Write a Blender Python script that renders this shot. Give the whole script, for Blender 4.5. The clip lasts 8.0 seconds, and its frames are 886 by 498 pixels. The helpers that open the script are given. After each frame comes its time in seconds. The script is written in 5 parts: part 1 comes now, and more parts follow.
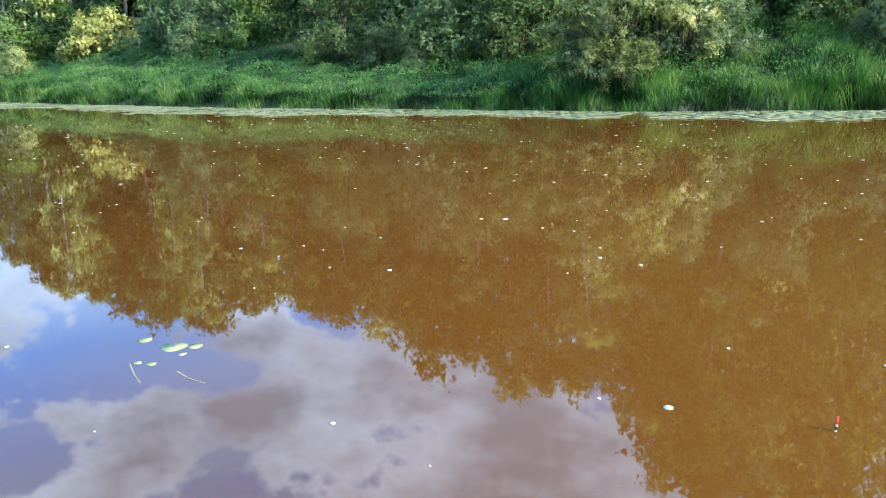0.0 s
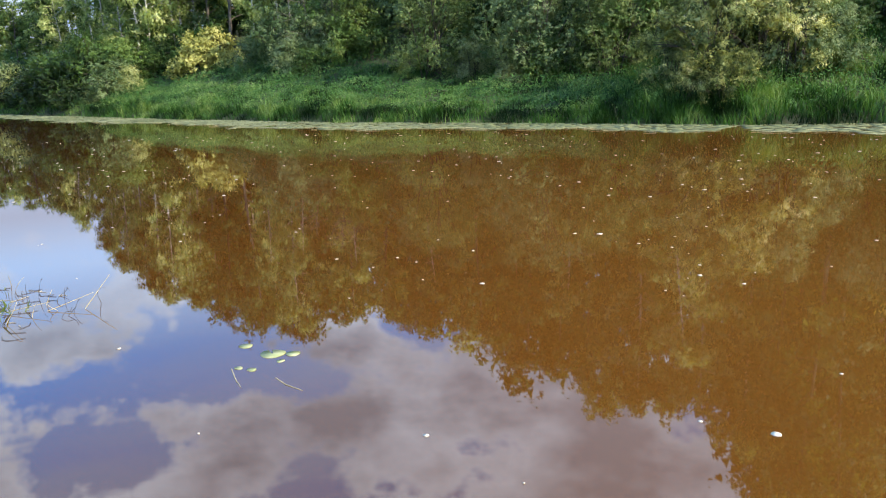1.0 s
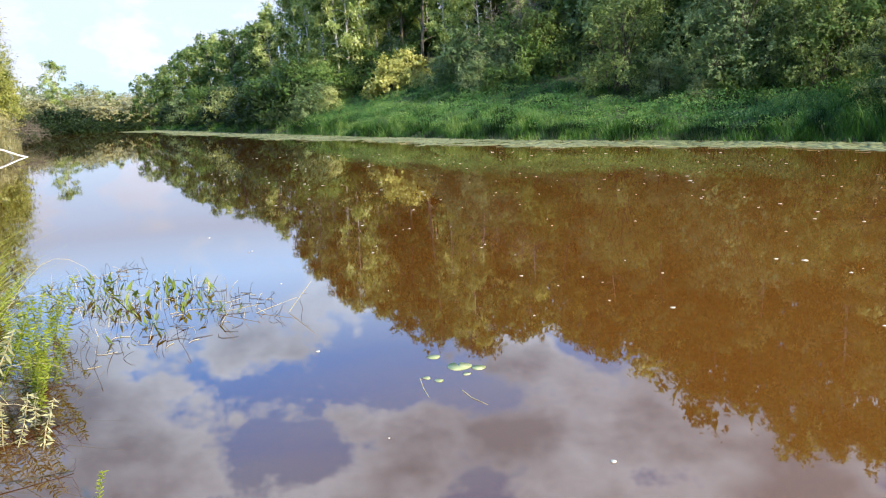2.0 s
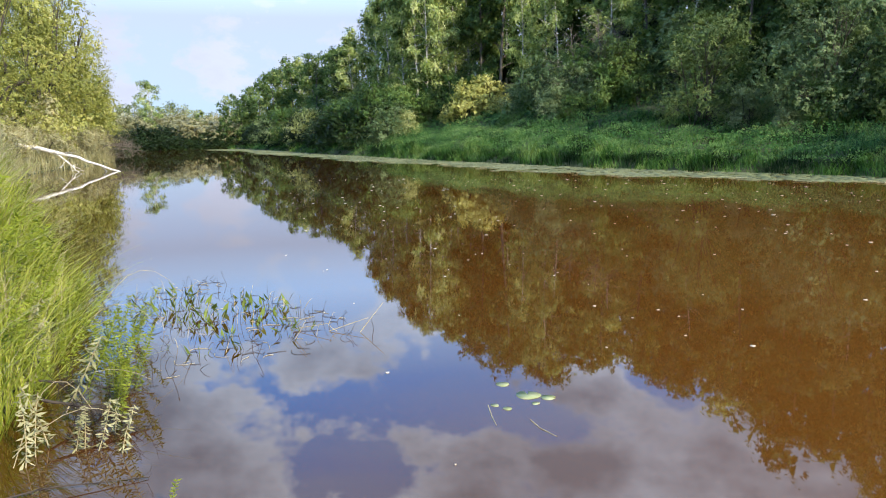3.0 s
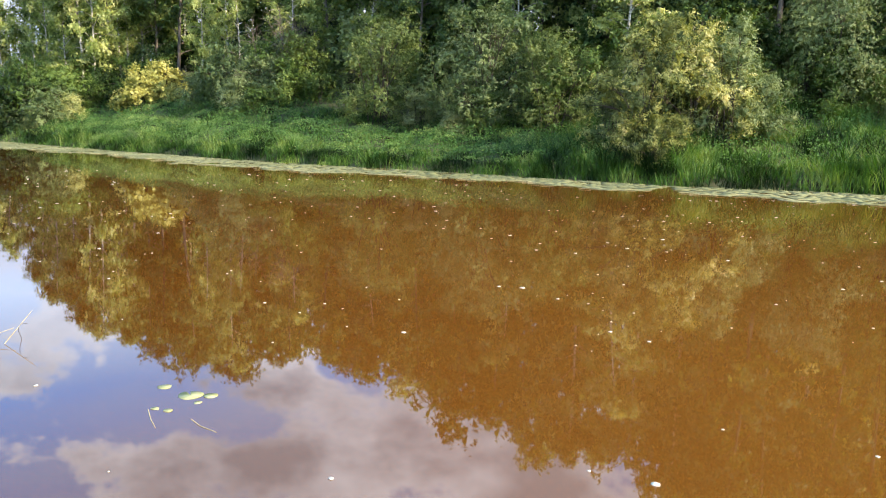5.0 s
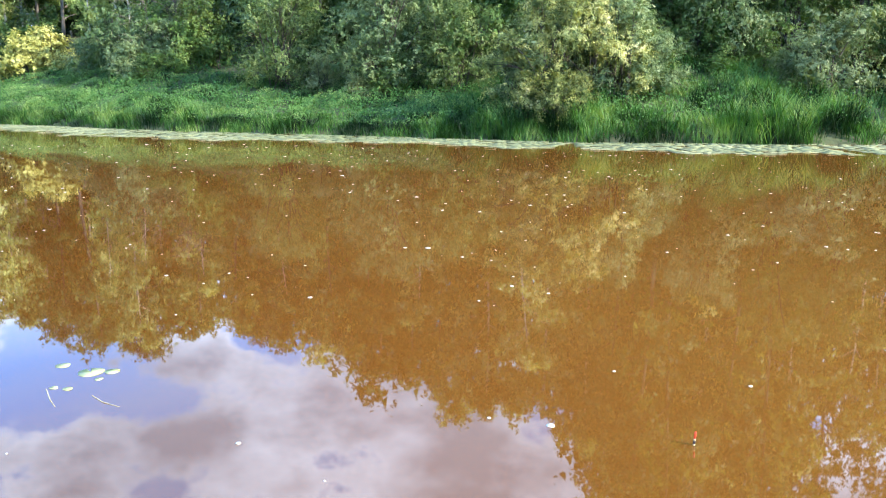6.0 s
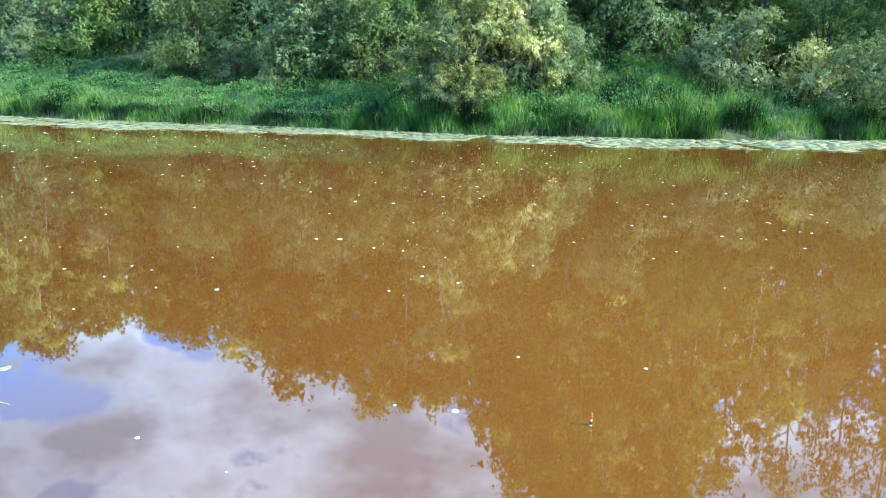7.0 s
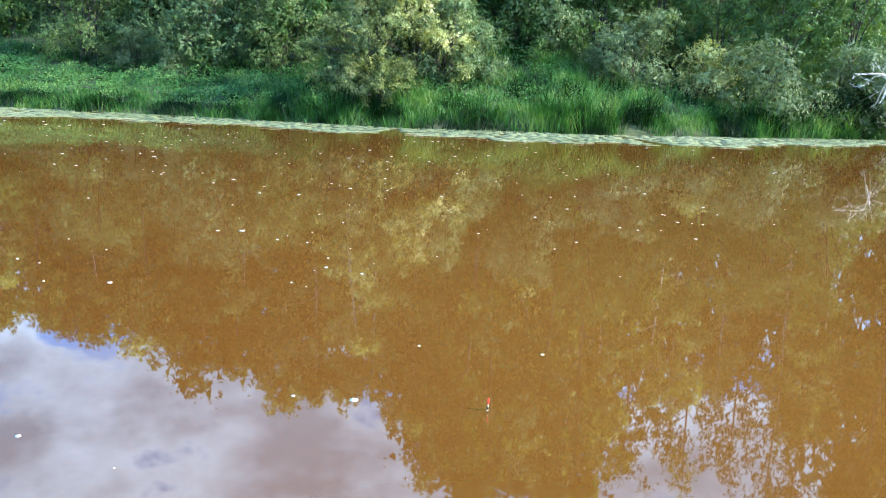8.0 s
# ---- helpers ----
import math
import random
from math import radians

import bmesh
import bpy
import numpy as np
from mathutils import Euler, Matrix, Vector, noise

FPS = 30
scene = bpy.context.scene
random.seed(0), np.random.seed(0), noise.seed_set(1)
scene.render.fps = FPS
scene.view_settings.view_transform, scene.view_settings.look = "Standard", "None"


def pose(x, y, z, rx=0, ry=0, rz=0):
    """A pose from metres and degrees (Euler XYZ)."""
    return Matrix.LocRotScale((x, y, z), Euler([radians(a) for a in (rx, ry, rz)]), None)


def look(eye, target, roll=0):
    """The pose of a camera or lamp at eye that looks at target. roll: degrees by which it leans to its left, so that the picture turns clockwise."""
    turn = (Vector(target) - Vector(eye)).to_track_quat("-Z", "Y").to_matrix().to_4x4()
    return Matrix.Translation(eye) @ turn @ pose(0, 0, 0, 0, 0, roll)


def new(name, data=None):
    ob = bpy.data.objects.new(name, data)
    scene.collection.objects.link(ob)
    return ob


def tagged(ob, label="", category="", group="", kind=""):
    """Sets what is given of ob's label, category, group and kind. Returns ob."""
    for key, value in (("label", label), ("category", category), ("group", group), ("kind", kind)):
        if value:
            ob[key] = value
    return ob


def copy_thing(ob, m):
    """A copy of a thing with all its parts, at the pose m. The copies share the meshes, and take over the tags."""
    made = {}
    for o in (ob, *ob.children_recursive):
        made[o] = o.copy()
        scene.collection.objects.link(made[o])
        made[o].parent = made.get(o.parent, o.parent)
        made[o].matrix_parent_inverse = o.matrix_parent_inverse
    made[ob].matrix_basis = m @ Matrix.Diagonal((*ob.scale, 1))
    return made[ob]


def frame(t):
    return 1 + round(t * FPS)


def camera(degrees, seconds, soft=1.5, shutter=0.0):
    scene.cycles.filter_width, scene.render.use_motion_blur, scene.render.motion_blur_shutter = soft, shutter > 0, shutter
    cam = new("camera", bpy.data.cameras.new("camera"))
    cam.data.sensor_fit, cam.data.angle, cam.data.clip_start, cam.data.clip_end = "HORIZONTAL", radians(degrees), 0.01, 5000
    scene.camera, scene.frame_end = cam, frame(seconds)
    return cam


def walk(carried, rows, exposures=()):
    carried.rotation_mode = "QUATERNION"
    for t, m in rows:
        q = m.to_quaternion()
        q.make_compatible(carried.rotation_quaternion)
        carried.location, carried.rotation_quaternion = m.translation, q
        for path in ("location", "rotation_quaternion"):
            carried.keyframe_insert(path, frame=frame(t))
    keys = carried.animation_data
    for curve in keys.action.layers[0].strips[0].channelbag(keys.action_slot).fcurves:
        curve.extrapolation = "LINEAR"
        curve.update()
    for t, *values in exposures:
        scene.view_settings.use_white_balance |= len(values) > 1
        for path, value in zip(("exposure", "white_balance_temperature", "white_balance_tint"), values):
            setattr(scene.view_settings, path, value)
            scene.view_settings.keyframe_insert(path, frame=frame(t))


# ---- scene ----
FOV = 60.0
cam = camera(FOV, 8.0, soft=1.1)
# seconds, eye x y z, yaw to the left, pitch up, roll
ROWS = [
    (0.0, -0.000, -0.000, 2.200, 0.01, -13.65, -1.12),
    (0.5, -0.025, -0.005, 2.202, 3.11, -13.22, -1.44),
    (1.0, -0.052, 0.020, 2.194, 6.77, -12.48, -1.68),
    (1.5, -0.082, 0.012, 2.201, 12.63, -11.79, -2.06),
    (2.0, -0.136, 0.004, 2.199, 20.27, -10.74, -2.32),
    (2.2, -0.160, 0.014, 2.184, 22.64, -9.78, -1.97),
    (3.3, -0.154, -0.001, 2.212, 25.65, -8.71, -0.98),
    (3.5, -0.138, 0.002, 2.206, 25.42, -8.65, -0.94),
    (4.0, -0.084, -0.047, 2.233, 20.53, -8.67, -0.32),
    (4.5, 0.039, -0.138, 2.273, 10.39, -8.77, 1.00),
    (5.0, 0.184, -0.293, 2.333, 2.43, -9.17, 1.51),
    (5.2, 0.230, -0.377, 2.333, 0.57, -9.86, 1.06),
    (6.5, 0.334, -0.446, 2.357, -6.84, -12.22, 0.40),
    (7.0, 0.401, -0.499, 2.339, -10.37, -12.37, 1.12),
    (7.5, 0.474, -0.543, 2.321, -13.92, -12.45, 1.86),
    (8.0, 0.490, -0.561, 2.319, -17.07, -12.66, 2.38),
]
EXPOSURES = [(0.0, 1.1, 6200, 6), (1.0, 0.68, 7100, 12), (2.0, 0.78, 7300, 11), (3.5, 0.36, 6800, 12), (4.0, 0.36, 7100, 12), (4.5, 0.42, 8500, 16), (5.2, 1.30, 7900, 16), (6.5, 1.58, 6050, 6), (8.0, 1.42, 5900, 2)]
walk(cam, [(t, pose(x, y, z, 90 + pitch, 0, yaw) @ pose(0, 0, 0, 0, 0, roll)) for t, x, y, z, yaw, pitch, roll in ROWS], EXPOSURES)

# ---- world and sun ----
SUN_EL, SUN_AZ = 32.0, 115.0   # degrees; azimuth clockwise from +y: to the camera's right, along the far bank
world = bpy.data.worlds.new("sky")
scene.world = world
world.use_nodes = True
wn, wl = world.node_tree.nodes, world.node_tree.links
wn.clear()
w_out, w_bg = wn.new("ShaderNodeOutputWorld"), wn.new("ShaderNodeBackground")
w_sky = wn.new("ShaderNodeTexSky")
w_sky.sky_type, w_sky.sun_disc = "NISHITA", False
w_sky.sun_elevation, w_sky.sun_rotation = radians(SUN_EL), radians(SUN_AZ)
w_sky.air_density, w_sky.dust_density, w_sky.ozone_density = 1.0, 0.6, 2.5
w_co, w_map = wn.new("ShaderNodeTexCoord"), wn.new("ShaderNodeMapping")
w_map.inputs["Scale"].default_value = (1.0, 1.0, 1.7)
w_map.inputs["Location"].default_value = (3.1, 1.7, 0.4)
w_noise, w_ramp = wn.new("ShaderNodeTexNoise"), wn.new("ShaderNodeValToRGB")
w_noise.inputs["Scale"].default_value, w_noise.inputs["Detail"].default_value, w_noise.inputs["Roughness"].default_value = 6.5, 10.0, 0.62
w_ramp.color_ramp.elements[0].position, w_ramp.color_ramp.elements[1].position = 0.475, 0.57
w_shade_ramp = wn.new("ShaderNodeValToRGB")
w_shade_ramp.color_ramp.elements[0].position, w_shade_ramp.color_ramp.elements[0].color = 0.46, (5.9, 7.9, 10.8, 1)
w_shade_ramp.color_ramp.elements[1].position, w_shade_ramp.color_ramp.elements[1].color = 0.66, (1.6, 2.8, 4.5, 1)


def cloud_bank(az, el, reach, amount, sum_so_far):
    """Adds a bank of cloud (or, below zero, a clear patch) of that many degrees' reach to the cloud cover."""
    dot, soft, add = wn.new("ShaderNodeVectorMath"), wn.new("ShaderNodeMapRange"), wn.new("ShaderNodeMath")
    dot.operation, soft.interpolation_type = "DOT_PRODUCT", "SMOOTHSTEP"
    dot.inputs[1].default_value = (math.sin(radians(az)) * math.cos(radians(el)), math.cos(radians(az)) * math.cos(radians(el)), math.sin(radians(el)))
    soft.inputs["From Min"].default_value, soft.inputs["From Max"].default_value = math.cos(radians(reach * 1.25)), math.cos(radians(reach * 0.3))
    soft.inputs["To Min"].default_value, soft.inputs["To Max"].default_value = 0.0, amount
    wl.new(w_co.outputs["Generated"], dot.inputs[0])
    wl.new(dot.outputs["Value"], soft.inputs["Value"])
    wl.new(sum_so_far, add.inputs[0])
    wl.new(soft.outputs["Result"], add.inputs[1])
    return add.outputs[0]


w_rough = wn.new("ShaderNodeMath")
w_rough.operation = "MULTIPLY_ADD"
w_rough.inputs[1].default_value, w_rough.inputs[2].default_value = 1.45, -0.235
wl.new(w_noise.outputs["Fac"], w_rough.inputs[0])
w_cover = w_rough.outputs[0]
for w_bank in ((-28.3, 14.6, 3.4, 0.13), (-45, 20, 7, 0.16), (-37, 17, 1.8, 0.09), (-12.6, 19.4, 1.8, 0.09), (-13, 24, 6, 0.10), (-2, 28, 11, 0.165), (13, 27, 11, 0.165), (-24, 30, 8, 0.13),
               (-34, 22, 5, -0.10), (-24.5, 19, 4.6, -0.12), (-40, 14.8, 3, -0.08), (-16.8, 20.6, 3, -0.09), (-10.0, 20.2, 3.6, -0.10), (37, 23, 9, 0.12)):
    w_cover = cloud_bank(*w_bank, w_cover)
w_mix = wn.new("ShaderNodeMix")
w_mix.data_type = "RGBA"
wl.new(w_co.outputs["Generated"], w_map.inputs["Vector"])
wl.new(w_map.outputs["Vector"], w_noise.inputs["Vector"])
wl.new(w_cover, w_ramp.inputs["Fac"])
w_billow, w_body = wn.new("ShaderNodeTexNoise"), wn.new("ShaderNodeMix")
w_billow.inputs["Scale"].default_value, w_billow.inputs["Detail"].default_value = 4.0, 6.0
w_body.inputs["Factor"].default_value = 0.6
wl.new(w_map.outputs["Vector"], w_billow.inputs["Vector"])
wl.new(w_cover, w_body.inputs["A"])
wl.new(w_billow.outputs["Fac"], w_body.inputs["B"])
wl.new(w_body.outputs["Result"], w_shade_ramp.inputs["Fac"])
wl.new(w_ramp.outputs["Color"], w_mix.inputs["Factor"])
w_tint = wn.new("ShaderNodeMix")
w_tint.data_type, w_tint.blend_type = "RGBA", "MULTIPLY"
w_tint.inputs["Factor"].default_value = 1.0
w_tint.inputs["B"].default_value = (0.12, 1.06, 2.0, 1)
wl.new(w_sky.outputs["Color"], w_tint.inputs["A"])
# thin streaks of high cloud
w_map2, w_veil, w_veil_ramp, w_thin = wn.new("ShaderNodeMapping"), wn.new("ShaderNodeTexNoise"), wn.new("ShaderNodeValToRGB"), wn.new("ShaderNodeMix")
w_map2.inputs["Scale"].default_value = (1.0, 1.0, 5.0)
w_veil.inputs["Scale"].default_value, w_veil.inputs["Detail"].default_value = 1.6, 6.0
w_veil_ramp.color_ramp.elements[0].position, w_veil_ramp.color_ramp.elements[1].position = 0.35, 0.75
w_veil_ramp.color_ramp.elements[1].color = (0.75, 0.75, 0.75, 1)
w_thin.data_type = "RGBA"
w_thin.inputs["B"].default_value = (3.2, 4.8, 6.4, 1)
wl.new(w_co.outputs["Generated"], w_map2.inputs["Vector"])
wl.new(w_map2.outputs["Vector"], w_veil.inputs["Vector"])
wl.new(w_veil.outputs["Fac"], w_veil_ramp.inputs["Fac"])
wl.new(w_veil_ramp.outputs["Color"], w_thin.inputs["Factor"])
wl.new(w_tint.outputs["Result"], w_thin.inputs["A"])
wl.new(w_thin.outputs["Result"], w_mix.inputs["A"])
wl.new(w_shade_ramp.outputs["Color"], w_mix.inputs["B"])
# pale haze low over the horizon
w_sep, w_low, w_haze = wn.new("ShaderNodeSeparateXYZ"), wn.new("ShaderNodeMapRange"), wn.new("ShaderNodeMix")
w_low.inputs["From Min"].default_value, w_low.inputs["From Max"].default_value = 0.17, 0.31
w_low.inputs["To Min"].default_value, w_low.inputs["To Max"].default_value = 0.85, 0.0
w_haze.data_type = "RGBA"
w_pale = wn.new("ShaderNodeValToRGB")
w_pale.color_ramp.elements[0].position, w_pale.color_ramp.elements[0].color = 0.14, (3.3, 3.6, 4.8, 1)
w_pale.color_ramp.elements[1].position, w_pale.color_ramp.elements[1].color = 0.20, (4.6, 6.9, 10.6, 1)
wl.new(w_pale.outputs["Color"], w_haze.inputs["B"])
wl.new(w_co.outputs["Generated"], w_sep.inputs["Vector"])
wl.new(w_sep.outputs["Z"], w_low.inputs["Value"])
wl.new(w_sep.outputs["Z"], w_pale.inputs["Fac"])
wl.new(w_low.outputs["Result"], w_haze.inputs["Factor"])
wl.new(w_mix.outputs["Result"], w_haze.inputs["A"])
wl.new(w_haze.outputs["Result"], w_bg.inputs["Color"])
wl.new(w_bg.outputs["Background"], w_out.inputs["Surface"])
w_bg.inputs["Strength"].default_value = 0.15

sun = new("sun", bpy.data.lights.new("sun", "SUN"))
sun.data.energy, sun.data.angle, sun.data.color = 5.0, radians(1.0), (1.0, 0.91, 0.75)
sun_from = Vector((math.sin(radians(SUN_AZ)) * math.cos(radians(SUN_EL)), math.cos(radians(SUN_AZ)) * math.cos(radians(SUN_EL)), math.sin(radians(SUN_EL))))
sun.matrix_world = look(sun_from * 60, (0, 0, 0))


# ---- materials ----
def material(name):
    m = bpy.data.materials.new(name)
    m.use_nodes = True
    n, l = m.node_tree.nodes, m.node_tree.links
    return m, n, l, n["Principled BSDF"]


def ramp_of(n, stops):
    r = n.new("ShaderNodeValToRGB")
    e = r.color_ramp.elements
    e[0].position, e[0].color = stops[0][0], (*stops[0][1], 1)
    e[1].position, e[1].color = stops[-1][0], (*stops[-1][1], 1)
    for p, c in stops[1:-1]:
        e.new(p).color = (*c, 1)
    return r


def noise_of(n, l, scale, detail=4.0, stretch=(1, 1, 1), space="Object"):
    co, mp, nz = n.new("ShaderNodeTexCoord"), n.new("ShaderNodeMapping"), n.new("ShaderNodeTexNoise")
    mp.inputs["Scale"].default_value = stretch
    nz.inputs["Scale"].default_value, nz.inputs["Detail"].default_value = scale, detail
    l.new(co.outputs[space], mp.inputs["Vector"])
    l.new(mp.outputs["Vector"], nz.inputs["Vector"])
    return nz


def bump_of(n, l, bsdf, height, strength, distance):
    b = n.new("ShaderNodeBump")
    b.inputs["Strength"].default_value, b.inputs["Distance"].default_value = strength, distance
    l.new(height, b.inputs["Height"])
    l.new(b.outputs["Normal"], bsdf.inputs["Normal"])
    return b


def leaf_material(name, stops, through_colour, see_through=0.22, rough=0.45, patch=0.22, patch_scale=0.7):
    """Leaves: colour differs leaf by leaf, plant by plant and in patches; some light shines through."""
    m, n, l, p = material(name)
    geo, info = n.new("ShaderNodeNewGeometry"), n.new("ShaderNodeObjectInfo")
    add = n.new("ShaderNodeMath")
    add.operation = "MULTIPLY_ADD"
    l.new(info.outputs["Random"], add.inputs[0])
    add.inputs[1].default_value = 0.42
    mul = n.new("ShaderNodeMath")
    mul.operation = "MULTIPLY"
    mul.inputs[1].default_value = 0.13
    l.new(geo.outputs["Random Per Island"], mul.inputs[0])
    l.new(mul.outputs[0], add.inputs[2])
    value = add.outputs[0]
    if patch:
        nz = noise_of(n, l, patch_scale, 3.0)
        mr = n.new("ShaderNodeMapRange")
        mr.inputs["From Min"].default_value, mr.inputs["From Max"].default_value = 0.35, 0.65
        mr.inputs["To Min"].default_value, mr.inputs["To Max"].default_value = 0.06 - patch * 1.4, 0.1 + patch * 1.4
        l.new(nz.outputs["Fac"], mr.inputs["Value"])
        s = n.new("ShaderNodeMath")
        l.new(value, s.inputs[0])
        l.new(mr.outputs[0], s.inputs[1])
        value = s.outputs[0]
    r = ramp_of(n, stops)
    l.new(value, r.inputs["Fac"])
    l.new(r.outputs["Color"], p.inputs["Base Color"])
    p.inputs["Roughness"].default_value = rough
    p.inputs["Specular IOR Level"].default_value = 0.18
    t, mix = n.new("ShaderNodeBsdfTranslucent"), n.new("ShaderNodeMixShader")
    tint = n.new("ShaderNodeMix")
    tint.data_type, tint.blend_type = "RGBA", "MULTIPLY"
    tint.inputs["Factor"].default_value = 1.0
    tint.inputs["B"].default_value = (*through_colour, 1)
    l.new(r.outputs["Color"], tint.inputs["A"])
    l.new(tint.outputs["Result"], t.inputs["Color"])
    mix.inputs["Fac"].default_value = see_through
    l.new(p.outputs[0], mix.inputs[1])
    l.new(t.outputs[0], mix.inputs[2])
    l.new(mix.outputs[0], n["Material Output"].inputs["Surface"])
    return m


THROUGH = (1.7, 1.6, 0.6)
LEAF_BIRCH = leaf_material("birch leaves", [(0, (0.042, 0.083, 0.022)), (0.35, (0.225, 0.300, 0.110)), (0.7, (0.510, 0.560, 0.260)), (1, (0.720, 0.720, 0.450))], (1.5, 1.5, 0.75), 0.40)
LEAF_DARK = leaf_material("aspen leaves", [(0, (0.016, 0.044, 0.018)), (0.5, (0.12, 0.20, 0.07)), (0.85, (0.33, 0.40, 0.15)), (1, (0.50, 0.52, 0.24))], THROUGH, 0.38)
LEAF_SHRUB = leaf_material("shrub leaves", [(0, (0.024, 0.060, 0.015)), (0.5, (0.092, 0.165, 0.041)), (1, (0.20, 0.28, 0.082))], THROUGH)
LEAF_WILLOW = leaf_material("willow leaves", [(0, (0.045, 0.072, 0.022)), (0.35, (0.18, 0.22, 0.07)), (0.7, (0.43, 0.45, 0.165)), (1, (0.66, 0.63, 0.34))], (1.5, 1.45, 0.65), 0.25, 0.5, 0.34, 1.1)
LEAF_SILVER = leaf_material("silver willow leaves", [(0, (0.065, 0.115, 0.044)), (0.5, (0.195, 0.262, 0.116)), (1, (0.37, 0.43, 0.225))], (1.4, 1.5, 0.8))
# near-black leaf colour that holds the shade on the far bank's shrubs
LEAF_SHADED = leaf_material("shaded shrub leaves", [(0.0, (0.005, 0.016, 0.004)), (0.5, (0.026, 0.050, 0.014)), (0.85, (0.055, 0.090, 0.028)), (1.0, (0.11, 0.15, 0.05))], THROUGH)
LEAF_SAGE = leaf_material("round willow leaves", [(0, (0.055, 0.098, 0.027)), (0.5, (0.180, 0.240, 0.086)), (1, (0.34, 0.39, 0.170))], (1.4, 1.5, 0.8), 0.25, 0.55, 0.25, 0.9)
LEAF_FROST = leaf_material("silvery willow leaves", [(0, (0.085, 0.12, 0.050)), (0.5, (0.20, 0.25, 0.113)), (1, (0.36, 0.40, 0.207))], (1.4, 1.5, 0.8))
LEAF_YELLOW = leaf_material("yellowing leaves", [(0.0, (0.24, 0.26, 0.07)), (0.5, (0.48, 0.48, 0.16)), (1.0, (0.70, 0.66, 0.32))], (1.4, 1.3, 0.5))
LEAF_RUST = leaf_material("reddish scrub", [(0.0, (0.20, 0.20, 0.10)), (0.5, (0.38, 0.36, 0.20)), (1.0, (0.58, 0.53, 0.34))], (1.3, 1.2, 0.7))
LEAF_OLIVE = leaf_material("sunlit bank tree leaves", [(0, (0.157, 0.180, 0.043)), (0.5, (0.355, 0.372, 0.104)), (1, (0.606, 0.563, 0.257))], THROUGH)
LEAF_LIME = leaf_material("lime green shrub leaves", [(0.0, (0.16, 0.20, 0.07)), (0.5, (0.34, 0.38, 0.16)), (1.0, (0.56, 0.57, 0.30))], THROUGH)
LEAF_MOSS = leaf_material("yellow-green shrub leaves", [(0.0, (0.04, 0.075, 0.018)), (0.5, (0.13, 0.19, 0.05)), (1.0, (0.28, 0.33, 0.11))], THROUGH)
LEAF_PALE = leaf_material("pale bank willow leaves", [(0.0, (0.24, 0.23, 0.12)), (0.5, (0.46, 0.43, 0.25)), (1.0, (0.66, 0.61, 0.43))], THROUGH)
GRASS_FAR = leaf_material("bank grass", [(0, (0.006, 0.023, 0.005)), (0.45, (0.045, 0.122, 0.024)), (0.8, (0.110, 0.215, 0.052)), (1, (0.20, 0.29, 0.09))], (1.3, 1.6, 0.6), 0.25, 0.55, 0.5, 0.5)
GRASS_PALE = leaf_material("low pale bank herbs", [(0, (0.018, 0.052, 0.013)), (0.5, (0.088, 0.185, 0.048)), (0.85, (0.17, 0.28, 0.081)), (1, (0.25, 0.35, 0.115))], (1.3, 1.6, 0.6), 0.25, 0.55, 0.4, 0.6)
HERB_FAR = leaf_material("bank herbs", [(0, (0.015, 0.055, 0.013)), (0.5, (0.042, 0.124, 0.028)), (1, (0.095, 0.19, 0.051))], (1.3, 1.6, 0.6), 0.25, 0.6, 0.4, 0.45)
GRASS_NEAR = leaf_material("near grass", [(0, (0.067, 0.084, 0.011)), (0.35, (0.246, 0.280, 0.038)), (0.75, (0.515, 0.515, 0.126)), (1, (0.784, 0.694, 0.336))], (1.4, 1.5, 0.5), 0.35, 0.4)
HERB_NEAR = leaf_material("near herbs", [(0, (0.101, 0.134, 0.013)), (0.5, (0.347, 0.403, 0.055)), (1, (0.650, 0.638, 0.198))], (1.4, 1.5, 0.5), 0.35, 0.4)
# darkened variant of the near herbs: shade of the gaps in the grass
HERB_SHADED = leaf_material("shaded near herbs", [(0.0, (0.030, 0.055, 0.008)), (0.5, (0.11, 0.165, 0.030)), (1.0, (0.24, 0.30, 0.075))], (1.4, 1.5, 0.5), 0.3, 0.45)
HERB_WILTED = leaf_material("wilted herbs", [(0.0, (0.26, 0.26, 0.12)), (0.5, (0.50, 0.48, 0.28)), (1.0, (0.68, 0.64, 0.45))], (1.2, 1.2, 0.8), 0.3, 0.5)
MARSH_LEAF = leaf_material("arrowhead leaves", [(0, (0.05, 0.078, 0.017)), (0.5, (0.18, 0.24, 0.055)), (1, (0.50, 0.54, 0.18))], (1.4, 1.5, 0.5), 0.3, 0.85)
PAD_FAR = leaf_material("lily pads", [(0.0, (0.14, 0.165, 0.08)), (0.5, (0.185, 0.205, 0.105)), (0.85, (0.23, 0.245, 0.135)), (1.0, (0.33, 0.33, 0.22))], (1, 1, 1), 0.0, 0.9, 0.25, 0.15)


def bark_material(name, dark, light, scale, stretch, low, high):
    m, n, l, p = material(name)
    nz = noise_of(n, l, scale, 6.0, stretch)
    r = ramp_of(n, [(low, dark), (high, light)])
    l.new(nz.outputs["Fac"], r.inputs["Fac"])
    l.new(r.outputs["Color"], p.inputs["Base Color"])
    p.inputs["Roughness"].default_value = 0.85
    bump_of(n, l, p, nz.outputs["Fac"], 0.5, 0.02)
    return m


